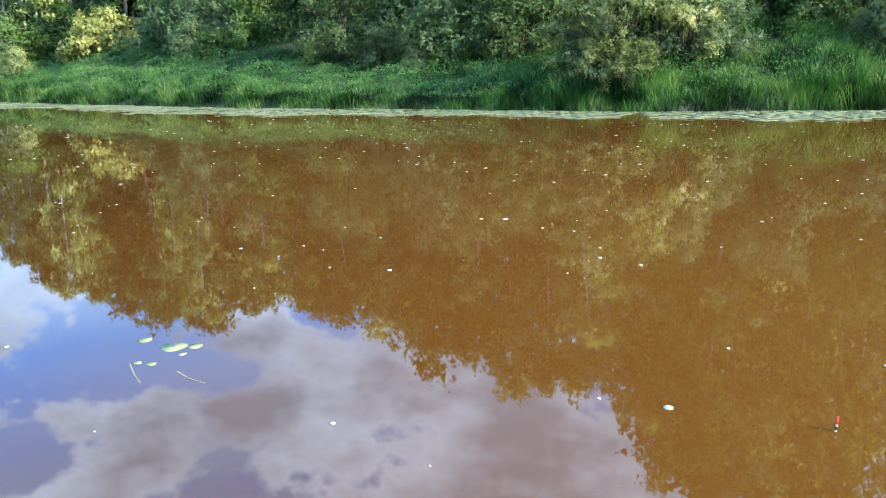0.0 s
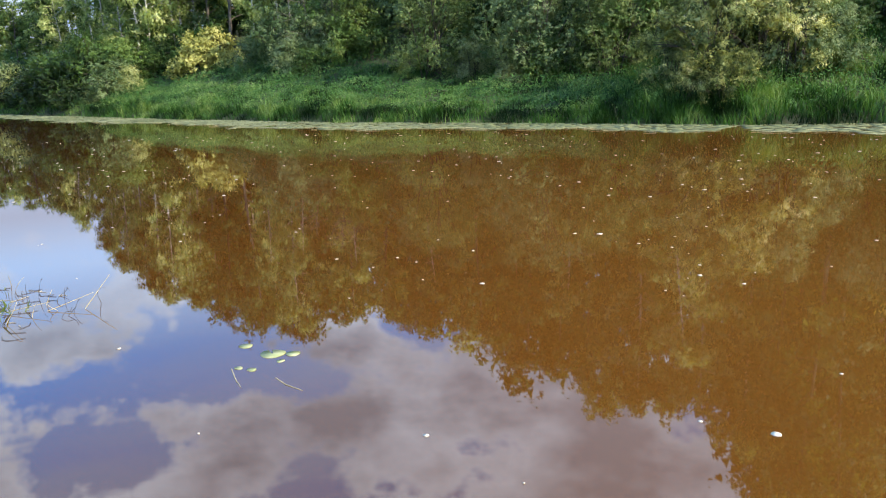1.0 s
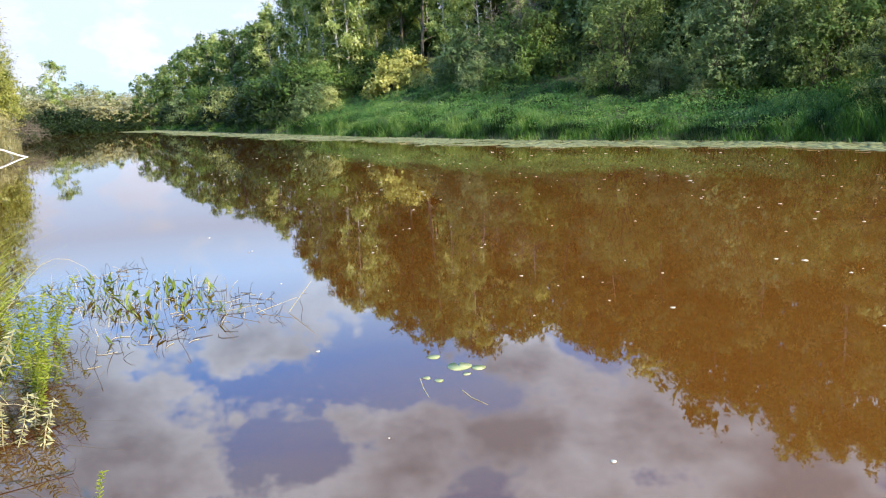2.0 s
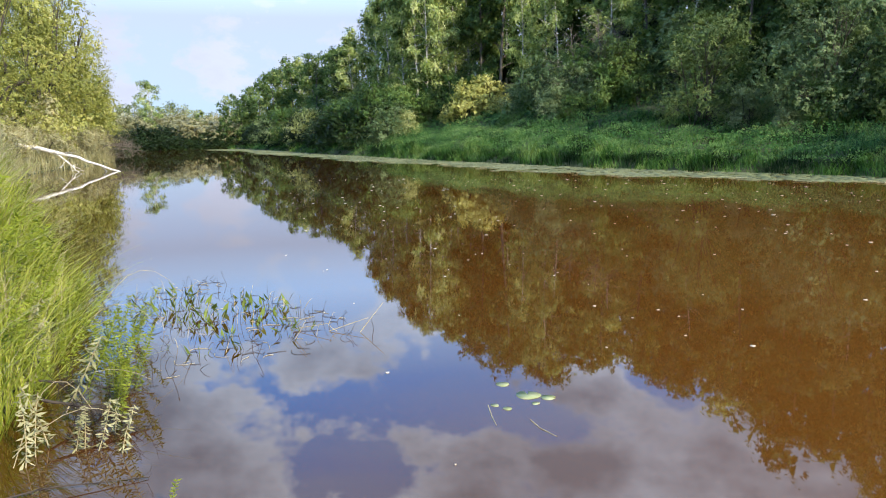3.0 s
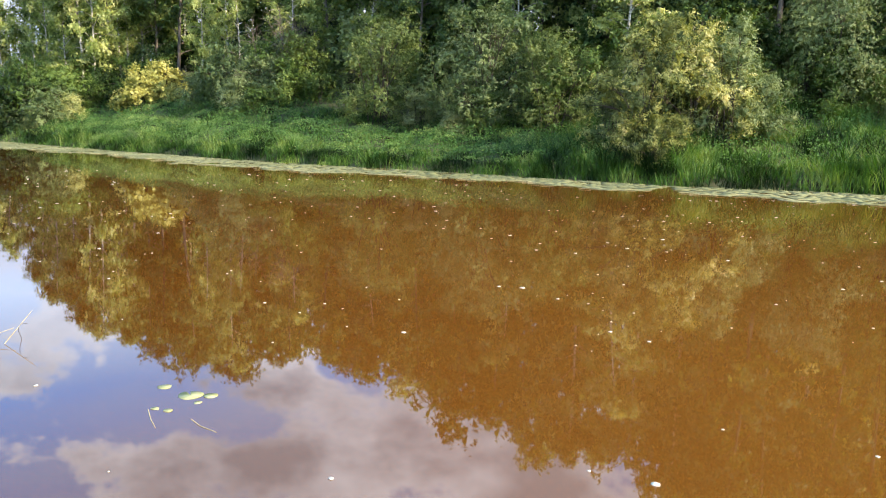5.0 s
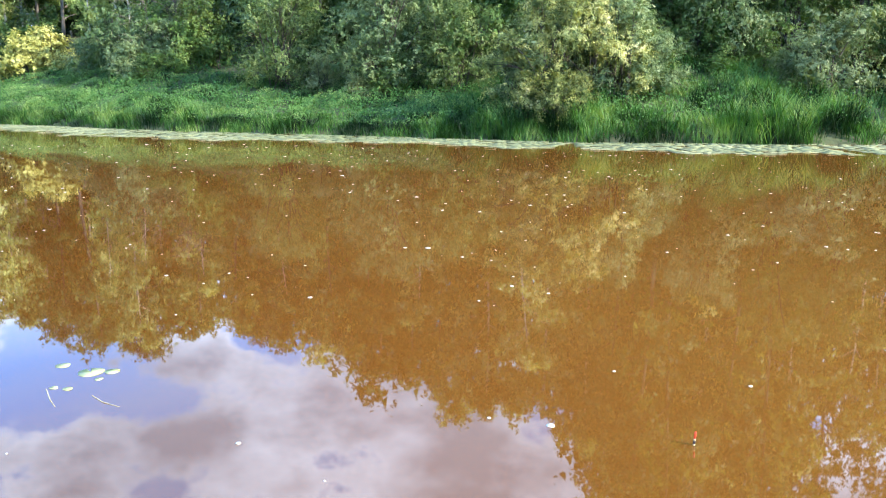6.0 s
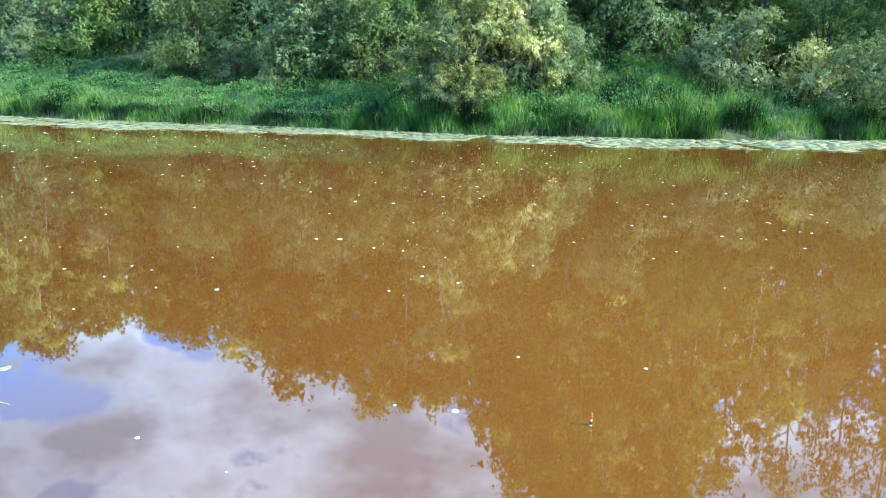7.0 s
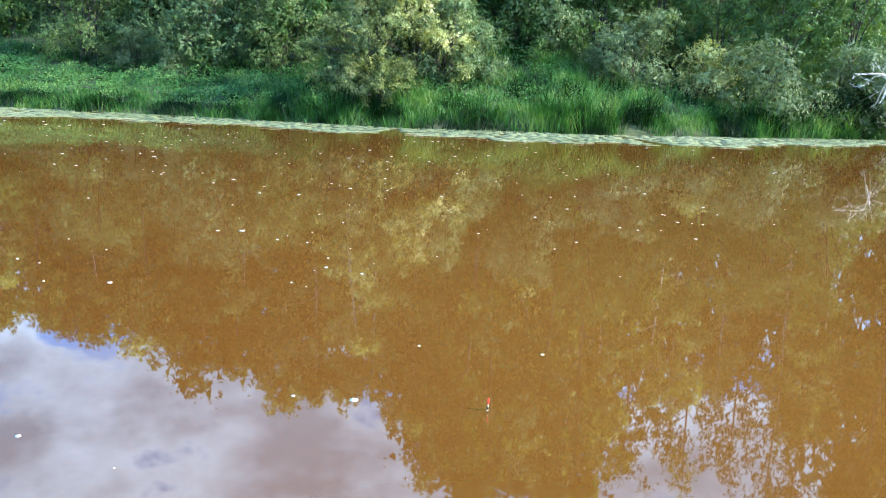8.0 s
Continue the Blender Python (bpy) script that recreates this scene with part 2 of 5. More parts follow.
BARK_BIRCH = bark_material("birch bark", (0.06, 0.05, 0.045), (0.58, 0.55, 0.49), 3.0, (1, 1, 2.5), 0.36, 0.50)
BARK_GREY = bark_material("grey bark", (0.07, 0.058, 0.045), (0.20, 0.17, 0.14), 6.0, (1, 1, 0.3), 0.3, 0.7)
BARK_BUSH = bark_material("dark shrub bark", (0.030, 0.024, 0.018), (0.095, 0.078, 0.060), 6.0, (1, 1, 0.3), 0.3, 0.7)
DEADWOOD = bark_material("bleached deadwood", (0.42, 0.38, 0.33), (0.82, 0.79, 0.73), 5.0, (1, 1, 1), 0.3, 0.6)
TWIG_DARK = bark_material("wet twigs", (0.018, 0.013, 0.010), (0.07, 0.052, 0.036), 9.0, (1, 1, 1), 0.3, 0.7)
STRAW = bark_material("dry stalks", (0.32, 0.26, 0.13), (0.60, 0.52, 0.32), 9.0, (1, 1, 0.3), 0.3, 0.7)

SOIL, n, l, p = material("soil and litter")
nz = noise_of(n, l, 1.3, 8.0)
r = ramp_of(n, [(0.3, (0.030, 0.040, 0.014)), (0.55, (0.055, 0.070, 0.024)), (0.75, (0.085, 0.066, 0.038))])
l.new(nz.outputs["Fac"], r.inputs["Fac"])
l.new(r.outputs["Color"], p.inputs["Base Color"])
p.inputs["Roughness"].default_value = 0.95
bump_of(n, l, p, nz.outputs["Fac"], 0.7, 0.15)

# peaty brown river under a smooth, faintly rippled surface; the brown darkens towards the near left
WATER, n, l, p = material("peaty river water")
mottle = noise_of(n, l, 0.12, 3.0)
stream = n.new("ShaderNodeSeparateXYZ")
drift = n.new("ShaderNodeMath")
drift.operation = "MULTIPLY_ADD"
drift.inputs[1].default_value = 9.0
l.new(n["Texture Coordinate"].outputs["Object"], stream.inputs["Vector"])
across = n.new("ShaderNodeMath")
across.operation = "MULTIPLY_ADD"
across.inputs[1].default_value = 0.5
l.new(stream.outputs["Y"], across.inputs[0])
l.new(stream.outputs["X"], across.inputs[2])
l.new(mottle.outputs["Fac"], drift.inputs[0])
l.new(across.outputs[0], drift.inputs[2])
fade = n.new("ShaderNodeMapRange")
fade.inputs["From Min"].default_value, fade.inputs["From Max"].default_value = 0.5, 11.0
l.new(drift.outputs[0], fade.inputs["Value"])
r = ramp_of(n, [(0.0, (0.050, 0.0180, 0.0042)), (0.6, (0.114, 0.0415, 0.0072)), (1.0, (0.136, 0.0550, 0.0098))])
l.new(fade.outputs["Result"], r.inputs["Fac"])
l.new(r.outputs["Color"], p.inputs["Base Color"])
p.inputs["Roughness"].default_value = 0.02
p.inputs["IOR"].default_value = 1.85
rip = noise_of(n, l, 1.6, 3.0, (1, 1, 1))
bump_of(n, l, p, rip.outputs["Fac"], 0.02, 0.02)


def plain(name, colour, rough=0.5, vary=0.15, scale=30.0):
    m, n, l, p = material(name)
    nz = noise_of(n, l, scale, 4.0)
    r = ramp_of(n, [(0.3, tuple(c * (1 - vary) for c in colour)), (0.7, tuple(min(1, c * (1 + vary)) for c in colour))])
    l.new(nz.outputs["Fac"], r.inputs["Fac"])
    l.new(r.outputs["Color"], p.inputs["Base Color"])
    p.inputs["Roughness"].default_value = rough
    return m


FOAM = plain("foam flecks", (0.66, 0.63, 0.54), 0.9)
RED = plain("red float paint", (0.75, 0.06, 0.02), 0.3, 0.05)
BLACK = plain("black float paint", (0.02, 0.02, 0.02), 0.3)
BALSA = plain("pale float body", (0.70, 0.55, 0.30), 0.35)


# ---- mesh helpers ----
def mesh_of(name, verts, quads=None, tris=None):
    """A mesh from arrays of vertices, quads and triangles."""
    me = bpy.data.meshes.new(name)
    verts = np.asarray(verts, np.float32).reshape(-1, 3)
    if quads is not None and np.shape(quads)[-1] == 3:
        quads, tris = None, quads
    parts, starts, at = [], [], 0
    for f, k in ((quads, 4), (tris, 3)):
        if f is not None and len(f):
            f = np.asarray(f, np.int32).reshape(-1, k)
            parts.append(f.ravel())
            starts.append(at + np.arange(len(f), dtype=np.int32) * k)
            at += f.size
    me.vertices.add(len(verts))
    me.vertices.foreach_set("co", verts.ravel())
    me.loops.add(at)
    me.loops.foreach_set("vertex_index", np.concatenate(parts))
    me.polygons.add(sum(len(s) for s in starts))
    me.polygons.foreach_set("loop_start", np.concatenate(starts))
    me.update(calc_edges=True)
    return me


def part(name, me, mat, parent=None, label=""):
    ob = new(name, me)
    if not me.materials:
        me.materials.append(mat)
    if parent:
        ob.parent = parent
    if label:
        ob["label"] = label
    return ob


def unit(v):
    return v / np.maximum(np.linalg.norm(v, axis=-1, keepdims=True), 1e-9)


def leaves(rng, centres, size, narrow=0.55, droop=0.0, outward=None, flat=0.0, simple=False, facing=None):
    """A folded-diamond leaf (simple: a pointed one of one face) at each centre: verts and faces. size: mean length; narrow: width over length;
    facing: the way that the leaves' upper sides turn, as leaves turn to the light."""
    n = len(centres)
    axis = rng.normal(size=(n, 3))
    if outward is not None:
        axis = axis * 0.8 + outward
    axis[:, 2] -= droop
    axis[:, 2] *= 1 - flat
    axis = unit(axis)
    if facing is not None:
        face = unit(facing + rng.normal(size=(n, 3)) * 0.36)
        axis = unit(axis - face * (axis * face).sum(1, keepdims=True))
        side = unit(np.cross(face, axis))
    else:
        side = unit(np.cross(axis, rng.normal(size=(n, 3)) * (1 - flat) + (0, 0, 1)))
    up = np.cross(side, axis)
    ln = size * rng.uniform(0.6, 1.4, (n, 1))
    w = ln * narrow * 0.5
    a, b = centres - axis * ln * 0.5, centres + axis * ln * 0.5
    if simple:
        tip = axis * ln * 0.62
        v = np.stack([centres - tip * 0.7 + side * w, centres - tip * 0.4 - side * w, centres + tip], 1).reshape(-1, 3)
        return v, np.arange(3 * n).reshape(-1, 3)
    m = centres + axis * ln * 0.05 - up * ln * 0.08
    v = np.stack([a, m + side * w, b, m - side * w], 1).reshape(-1, 3)
    return v, np.arange(4 * n).reshape(-1, 4)


def sprigs(rng, centres, radii, count, length, per, leaf, narrow, droop=0.2, squash=0.8, lift=0.25, full=1.0):
    """Leafy twigs that stand out from round clumps, and broad sprays of leaves deep inside them: verts and faces."""
    centres, radii = np.asarray(centres), np.asarray(radii)
    w = radii**2 / (radii**2).sum()
    middle = centres.mean(0)
    k = rng.choice(len(centres), count, p=w)
    d = unit(rng.normal(size=(count, 3)) + (0, 0, lift))
    root = centres[k] + d * (radii[k] * rng.uniform(0.3, 1.0, count) ** 0.4)[:, None] * (1, 1, squash)
    way = unit(d + rng.normal(size=(count, 3)) * 0.45 + (0, 0, 0.15))
    face = unit(d * 0.7 + unit(root - middle) * 0.45 + (0, 0, 0.3))
    ln = length * rng.uniform(0.5, 1.4, count)
    f = np.tile(np.linspace(0.1, 1, per), count) + rng.normal(size=count * per) * 0.04
    i = np.repeat(np.arange(count), per)
    pos = root[i] + way[i] * (ln[i] * f)[:, None]
    pos[:, 2] -= droop * ln[i] * f**2
    pos += rng.normal(size=pos.shape) * leaf * 0.35
    outer = leaves(rng, pos, leaf * 1.12, narrow * 1.25, droop, way[i] * 1.1, 0.0, True, face[i])
    deep = int(count * full)
    c = rng.choice(len(centres), deep, p=w)
    e = unit(rng.normal(size=(deep, 3)))
    inner = leaves(rng, centres[c] + e * (radii[c] * rng.uniform(0.05, 0.55, deep))[:, None] * (1, 1, squash), leaf * 1.8, 0.7, droop, None, 0.0, True, e)
    return joined([outer, inner])


def tube(points, radii, sides=6):
    """A tapered round stem along points: verts and quads."""
    pts, radii = np.asarray(points, float), np.asarray(radii, float)
    d = unit(np.gradient(pts, axis=0))
    ref = np.where(np.abs(d[:, 2:3]) > 0.9, [[1.0, 0, 0]], [[0, 0, 1.0]])
    s = unit(np.cross(d, ref))
    u = np.cross(d, s)
    ang = np.arange(sides) * 2 * np.pi / sides
    ring = pts[:, None] + radii[:, None, None] * (np.cos(ang)[None, :, None] * s[:, None] + np.sin(ang)[None, :, None] * u[:, None])
    k = len(pts)
    i, j = np.meshgrid(np.arange(k - 1), np.arange(sides), indexing="ij")
    q = np.stack([i * sides + j, i * sides + (j + 1) % sides, (i + 1) * sides + (j + 1) % sides, (i + 1) * sides + j], -1).reshape(-1, 4)
    return ring.reshape(-1, 3), q


def joined(pieces):
    vs, qs, at = [], [], 0
    for v, q in pieces:
        vs.append(v)
        qs.append(np.asarray(q) + at)
        at += len(v)
    return np.concatenate(vs), np.concatenate(qs)


# ---- plan of the river ----
FAR_SHORE = [(160, 44), (60, 34), (31, 32), (18.2, 31.7), (8.6, 33.4), (0, 38.0), (-12, 43.5), (-24, 51.5), (-33, 58.5), (-42.5, 65), (-62, 81), (-86, 98.5), (-89.7, 93.4)]
NEAR_SHORE = [(-89.8, 93.06), (-89.5, 92), (-88, 78), (-83, 64), (-68, 53.5), (-56.5, 49.5), (-53, 45.5), (-45, 33.2), (-38, 26.2), (-27, 18.2), (-15.8, 10.6), (-9.3, 6.9), (-7.4, 5.4), (-6.1, 4.0), (-4.9, 2.5), (-3.0, 1.5), (0, 1.0), (8, 0.4), (60, -8), (160, -20)]
RIVER = np.array(FAR_SHORE + NEAR_SHORE, float)


def shore_distance(p, line):
    """Distance of points from a line of the plan."""
    p, line = np.asarray(p, float), np.asarray(line, float)
    best = np.full(len(p), 1e9)
    for a, b in zip(line[:-1], line[1:]):
        ab = b - a
        s = np.clip(((p - a) @ ab) / (ab @ ab), 0, 1)
        best = np.minimum(best, np.linalg.norm(p - a - s[:, None] * ab, axis=1))
    return best


def in_river(p):
    p = np.asarray(p, float)
    inside = np.zeros(len(p), bool)
    for a, b in zip(RIVER, np.roll(RIVER, -1, 0)):
        cross = (a[1] > p[:, 1]) != (b[1] > p[:, 1])
        with np.errstate(divide="ignore", invalid="ignore"):
            x = (b[0] - a[0]) * (p[:, 1] - a[1]) / (b[1] - a[1]) + a[0]
        inside ^= cross & (p[:, 0] < x)
    return inside


FAR_RISE = ([0, 0.4, 2, 7, 10, 14, 25, 45, 120, 4000], [0.0, 0.25, 0.6, 1.45, 2.3, 3.4, 5.6, 7.0, 7.0, 7.0])
NEAR_RISE = ([0, 0.3, 0.8, 2, 5, 12, 40, 4000], [0.0, 0.25, 0.5, 0.62, 0.85, 1.3, 2.0, 2.5])


def ground_z(p):
    p = np.asarray(p, float)
    df, dn = shore_distance(p, FAR_SHORE), shore_distance(p, NEAR_SHORE)
    steep = np.interp(p[:, 0], [-120, -70, -45, -14, -5, 4, 10, 30, 60], [0.3, 0.7, 1.6, 1.6, 1.1, 1.1, 1.65, 1.65, 1.2])
    z = np.where(df < dn, np.interp(df, *FAR_RISE) * steep, np.interp(dn, *NEAR_RISE) * np.interp(p[:, 0], [-40, -20, -14, -9, -6.5], [1.5, 2.5, 3.6, 3.2, 1.0]))
    d = np.minimum(df, dn)
    bumps = 0.12 * (np.sin(p[:, 0] * 0.9 + 1.3 * np.sin(p[:, 1] * 0.7)) * np.sin(p[:, 1] * 1.1 + 0.4)) * np.clip(d / 3, 0, 1)
    return np.where(in_river(p), -np.minimum(d * 0.45, 1.6) - 0.02, z + bumps)


def shore_point(s, back, line=FAR_SHORE):
    """The plan's point at s metres along the shore from its first point and so far back on land."""
    pts = np.array(line, float)
    seg = np.diff(pts, axis=0)
    ln = np.linalg.norm(seg, axis=1)
    at = np.concatenate([[0], np.cumsum(ln)])
    s = np.clip(s, 0, at[-1] - 1e-6)
    i = np.clip(np.searchsorted(at, s, side="right") - 1, 0, len(seg) - 1)
    d = seg[i] / ln[i][..., None] if np.ndim(s) else seg[i] / ln[i]
    f = ((s - at[i]) / ln[i])
    base = pts[i] + seg[i] * (f[..., None] if np.ndim(s) else f)
    normal = np.stack([d[..., 1], -d[..., 0]], -1)      # to the right of the way along the line: land side
    return base + normal * (np.asarray(back)[..., None] if np.ndim(s) else back)


# ---- ground and water ----
def spread(*runs):
    return np.unique(np.round(np.concatenate([np.arange(a, b, st) for a, b, st in runs]), 3))


gx = spread((-2600, -300, 230), (-300, -112, 12), (-112, -12, 1.3), (-12, 4, 0.4), (4, 72, 1.3), (72, 300, 12), (300, 2700, 240))
gy = spread((-2600, -200, 240), (-200, -16, 12), (-16, -3, 1.3), (-3, 10, 0.4), (10, 122, 1.3), (122, 320, 12), (320, 2800, 240))
X, Y = np.meshgrid(gx, gy)
flat = np.stack([X.ravel(), Y.ravel()], 1)
nx, ny = len(gx), len(gy)
i, j = np.meshgrid(np.arange(ny - 1), np.arange(nx - 1), indexing="ij")
gq = np.stack([i * nx + j, i * nx + j + 1, (i + 1) * nx + j + 1, (i + 1) * nx + j], -1).reshape(-1, 4)
ground = part("ground", mesh_of("ground", np.column_stack([flat, ground_z(flat)]), gq), SOIL)
tagged(ground, "dark soil of grassy river banks and forest floor", "ground", kind="structure")
for poly in ground.data.polygons:
    poly.use_smooth = True
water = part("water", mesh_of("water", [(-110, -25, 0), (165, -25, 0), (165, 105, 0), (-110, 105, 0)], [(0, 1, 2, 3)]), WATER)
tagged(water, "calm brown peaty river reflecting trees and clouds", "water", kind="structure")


# ---- woody plants ----
def tree_meshes(seed, height, spread_r, crown_from, count, leaf, narrow=0.6, limbs=22, lean=0.3, trunk_r=0.13, stems=1, clump=0.6, rise=(0.2, 0.9), droop=0.2):
    """Trunk with limbs, and crown of leaf clumps round the limbs: two meshes, base at the origin."""
    rng = np.random.default_rng(seed)
    wood, centres, outs = [], [], []
    for st in range(stems):
        off = np.array([0, 0, 0.0]) if stems == 1 else np.append(rng.normal(size=2) * 0.12 * spread_r, 0)
        tilt = rng.normal(size=2) * lean if stems == 1 else unit(rng.normal(size=2)) * spread_r * rng.uniform(0.25, 0.75)
        hh = height * (1 if st == 0 else rng.uniform(0.55, 1.0))
        s = np.linspace(0, 1, 8)
        pts = np.column_stack([off[0] + tilt[0] * s**1.4 + 0.12 * np.sin(s * 5 + st), off[1] + tilt[1] * s**1.4 + 0.12 * np.cos(s * 4 + st), hh * 0.96 * s - 0.2])
        wood.append(tube(pts, trunk_r * (1 - 0.9 * s) + 0.012, 6))
        for k in range(limbs // stems):
            f = crown_from + (1 - crown_from) * ((k + rng.uniform(0, 1)) / (limbs // stems))
            base = np.array([np.interp(f, s, pts[:, c]) for c in range(3)])
            g = (f - crown_from) / (1 - crown_from)
            reach = spread_r * (0.35 + 0.65 * math.sin(math.pi * min(1, 0.18 + 0.75 * g))) * rng.uniform(0.55, 1.1) * (1.0 if stems == 1 else 0.6)
            az = rng.uniform(0, 2 * math.pi)
            up = rng.uniform(*rise) * reach
            q = np.linspace(0, 1, 5)
            limb = base + np.outer(q, [math.cos(az) * reach, math.sin(az) * reach, 0]) + np.outer(q**0.8, [0, 0, up]) - np.outer(q**3, [0, 0, droop * reach])
            wood.append(tube(limb, trunk_r * 0.32 * (1 - 0.85 * q) * (1 - 0.5 * g) + 0.006, 4))
            for q0 in (0.45, 0.7, 0.9, 1.0):
                c = np.array([np.interp(q0, q, limb[:, a]) for a in range(3)]) + rng.normal(size=3) * clump * 0.4
                centres.append(c)
                outs.append(unit(c - base + (0, 0, 0.3)))
        top = pts[-1]
        for dz in (0.0, 0.05, 0.1):
            centres.append(top - (0, 0, dz * hh))
            outs.append(np.array([0, 0, 1.0]))
    centres = np.array(centres)
    v, q = sprigs(rng, centres, clump * rng.uniform(0.6, 1.25, len(centres)), count // 7, leaf * 2.6, 7, leaf, narrow, droop, full=0.25)
    return mesh_of("trunk", *joined(wood)), mesh_of("crown", v, q)


def bush_meshes(seed, height, radius, lobes, count, leaf, narrow=0.4, droop=0.2, per=9, low=0.12, stems=9, stem_r=0.035, lobe=1.0):
    """A rounded shrub: stems that fan out from the ground, and billowing lobes of leafy twigs."""
    rng = np.random.default_rng(seed)
    az, g = rng.uniform(0, 6.283, lobes), rng.uniform(0, 1, lobes)
    up = low + (0.86 - low) * g
    out = np.sqrt(np.maximum(0, 1 - (up * 0.95) ** 2)) * rng.uniform(0.3, 0.9, lobes)
    centres = np.column_stack([np.cos(az) * out * radius, np.sin(az) * out * radius, up * height])
    centres[0] = (0, 0, 0.55 * height)
    radii = radius * rng.uniform(0.15, 0.33, lobes) * lobe * (1.1 - 0.3 * up)
    radii[0] = radius * 0.42
    v, q = sprigs(rng, centres, radii, count // per, leaf * 3.2, per, leaf, narrow, droop, min(1.0, 0.8 * height / radius))
    wood = []
    for k in range(min(stems, lobes)):
        s = np.linspace(0, 1, 6)
        c = centres[k]
        root = np.append(rng.normal(size=2) * radius * 0.1, -0.15)
        pts = root + np.outer(s, c - root) + np.outer(np.sin(s * 3.14), [0, 0, 0.12 * height])
        wood.append(tube(pts, stem_r * (1 - 0.8 * s) + 0.006, 5))
        for h in range(3):
            tip = c + unit(rng.normal(size=3) + (0, 0, 0.4)) * radii[k] * 1.05
            mid = (pts[3] + tip) / 2 + (0, 0, 0.1)
            wood.append(tube([pts[3], mid, tip], [stem_r * 0.4, stem_r * 0.25, 0.005], 4))
    return mesh_of("trunk", *joined(wood)), mesh_of("crown", v, q)


def plant(name, meshes, wood, foliage, label, category, group):
    top = tagged(new(name), label, category, group)
    part("trunk", meshes[0], wood, top)
    part("crown", meshes[1], foliage, top)
    return top


def at(x, y, scale=1.0, turn=0.0, sink=0.05, wide=1.0):
    z = float(ground_z([(x, y)])[0]) - sink
    return Matrix.Translation((x, y, z)) @ Matrix.Rotation(turn, 4, "Z") @ Matrix.Diagonal((scale * wide, scale * wide, scale, 1))


def polar(az, dist):
    return dist * math.sin(radians(az)), dist * math.cos(radians(az))


# skyline of the far wood: azimuth from +y to the right, and rise above eye level per metre of distance
SKY_AZ = [-60, -45, -42, -41, -39.3, -37.2, -34.4, -32.7, -31, -29.4, -27.5, -23.5, -19.5, -16.5, -12.5, -9.9, -6.5, -3, 3.7, 7.3, 9.9, 12.1, 15.3, 18.5, 24, 30, 34, 39, 43, 50, 75]
SKY_UP = [0.05, 0.045, 0.040, 0.048, 0.066, 0.090, 0.112, 0.126, 0.148, 0.176, 0.21, 0.268, 0.30, 0.305, 0.288, 0.29, 0.31, 0.333, 0.383, 0.380, 0.36, 0.39, 0.448, 0.54, 0.58, 0.56, 0.5, 0.5, 0.54, 0.62, 0.6]

rng = np.random.default_rng(7)
MODELS = {
    "birch": [(tree_meshes(100 + k, 14.0, 2.4, 0.16, 4200, 0.24, 0.62, 22, 0.5, 0.12, clump=0.46, droop=0.4), BARK_BIRCH, LEAF_BIRCH) for k in range(4)],
    "aspen": [(tree_meshes(200 + k, 14.0, 2.8, 0.10, 4400, 0.26, 0.75, 22, 0.4, 0.15, clump=0.52, droop=0.15), BARK_GREY, LEAF_DARK) for k in range(4)],
    "fine birch": [(tree_meshes(260 + k, 14.0, 2.5, 0.16, 9200, 0.165, 0.62, 28, 0.5, 0.12, clump=0.46, droop=0.4), BARK_BIRCH, LEAF_BIRCH) for k in range(3)],
    "fine aspen": [(tree_meshes(270 + k, 14.0, 2.8, 0.10, 8400, 0.18, 0.75, 28, 0.4, 0.15, clump=0.5, droop=0.15), BARK_GREY, LEAF_DARK) for k in range(3)],
    "pine": [(tree_meshes(230 + k, 14.0, 2.3, 0.28, 4200, 0.15, 0.5, 26, 0.3, 0.14, clump=0.6, droop=0.1), BARK_GREY, LEAF_DARK) for k in range(4)],
}
DISTANT = [(tree_meshes(240 + k, 14.0, 3.4, 0.05, 1500, 0.40, 0.7, 12, 0.4, 0.16, clump=1.1, droop=0.15), BARK_BIRCH if k % 2 else BARK_GREY, LEAF_BIRCH if k % 2 else LEAF_SHRUB) for k in range(4)]
BEND = [(tree_meshes(250 + k, 14.0, 3.2, 0.05, 1500, 0.36, 0.6, 12, 0.4, 0.14, clump=1.0, droop=0.2), BARK_BIRCH, LEAF_FROST if k % 2 else LEAF_LIME) for k in range(4)]
TREE_LABEL = {"pine": "tall thin-crowned tree with sky showing through", "birch": "slender white-trunked birch in the far wood", "aspen": "tall dark green aspen in the far wood"}


def grow(models, k, name, label, category, group, m, done={}):
    """The first of a kind is built; the next ones are copies that share its meshes."""
    key = (name, models[k][0][1].name, label)
    if key not in done:
        meshes, wood, foliage = models[k]
        done[key] = plant(name, meshes, wood, foliage, label, category, group)
        done[key].matrix_basis = m
        return done[key]
    first = done[key]
    ob = copy_thing(first, Matrix.Identity(4))
    ob.matrix_basis = m
    return ob


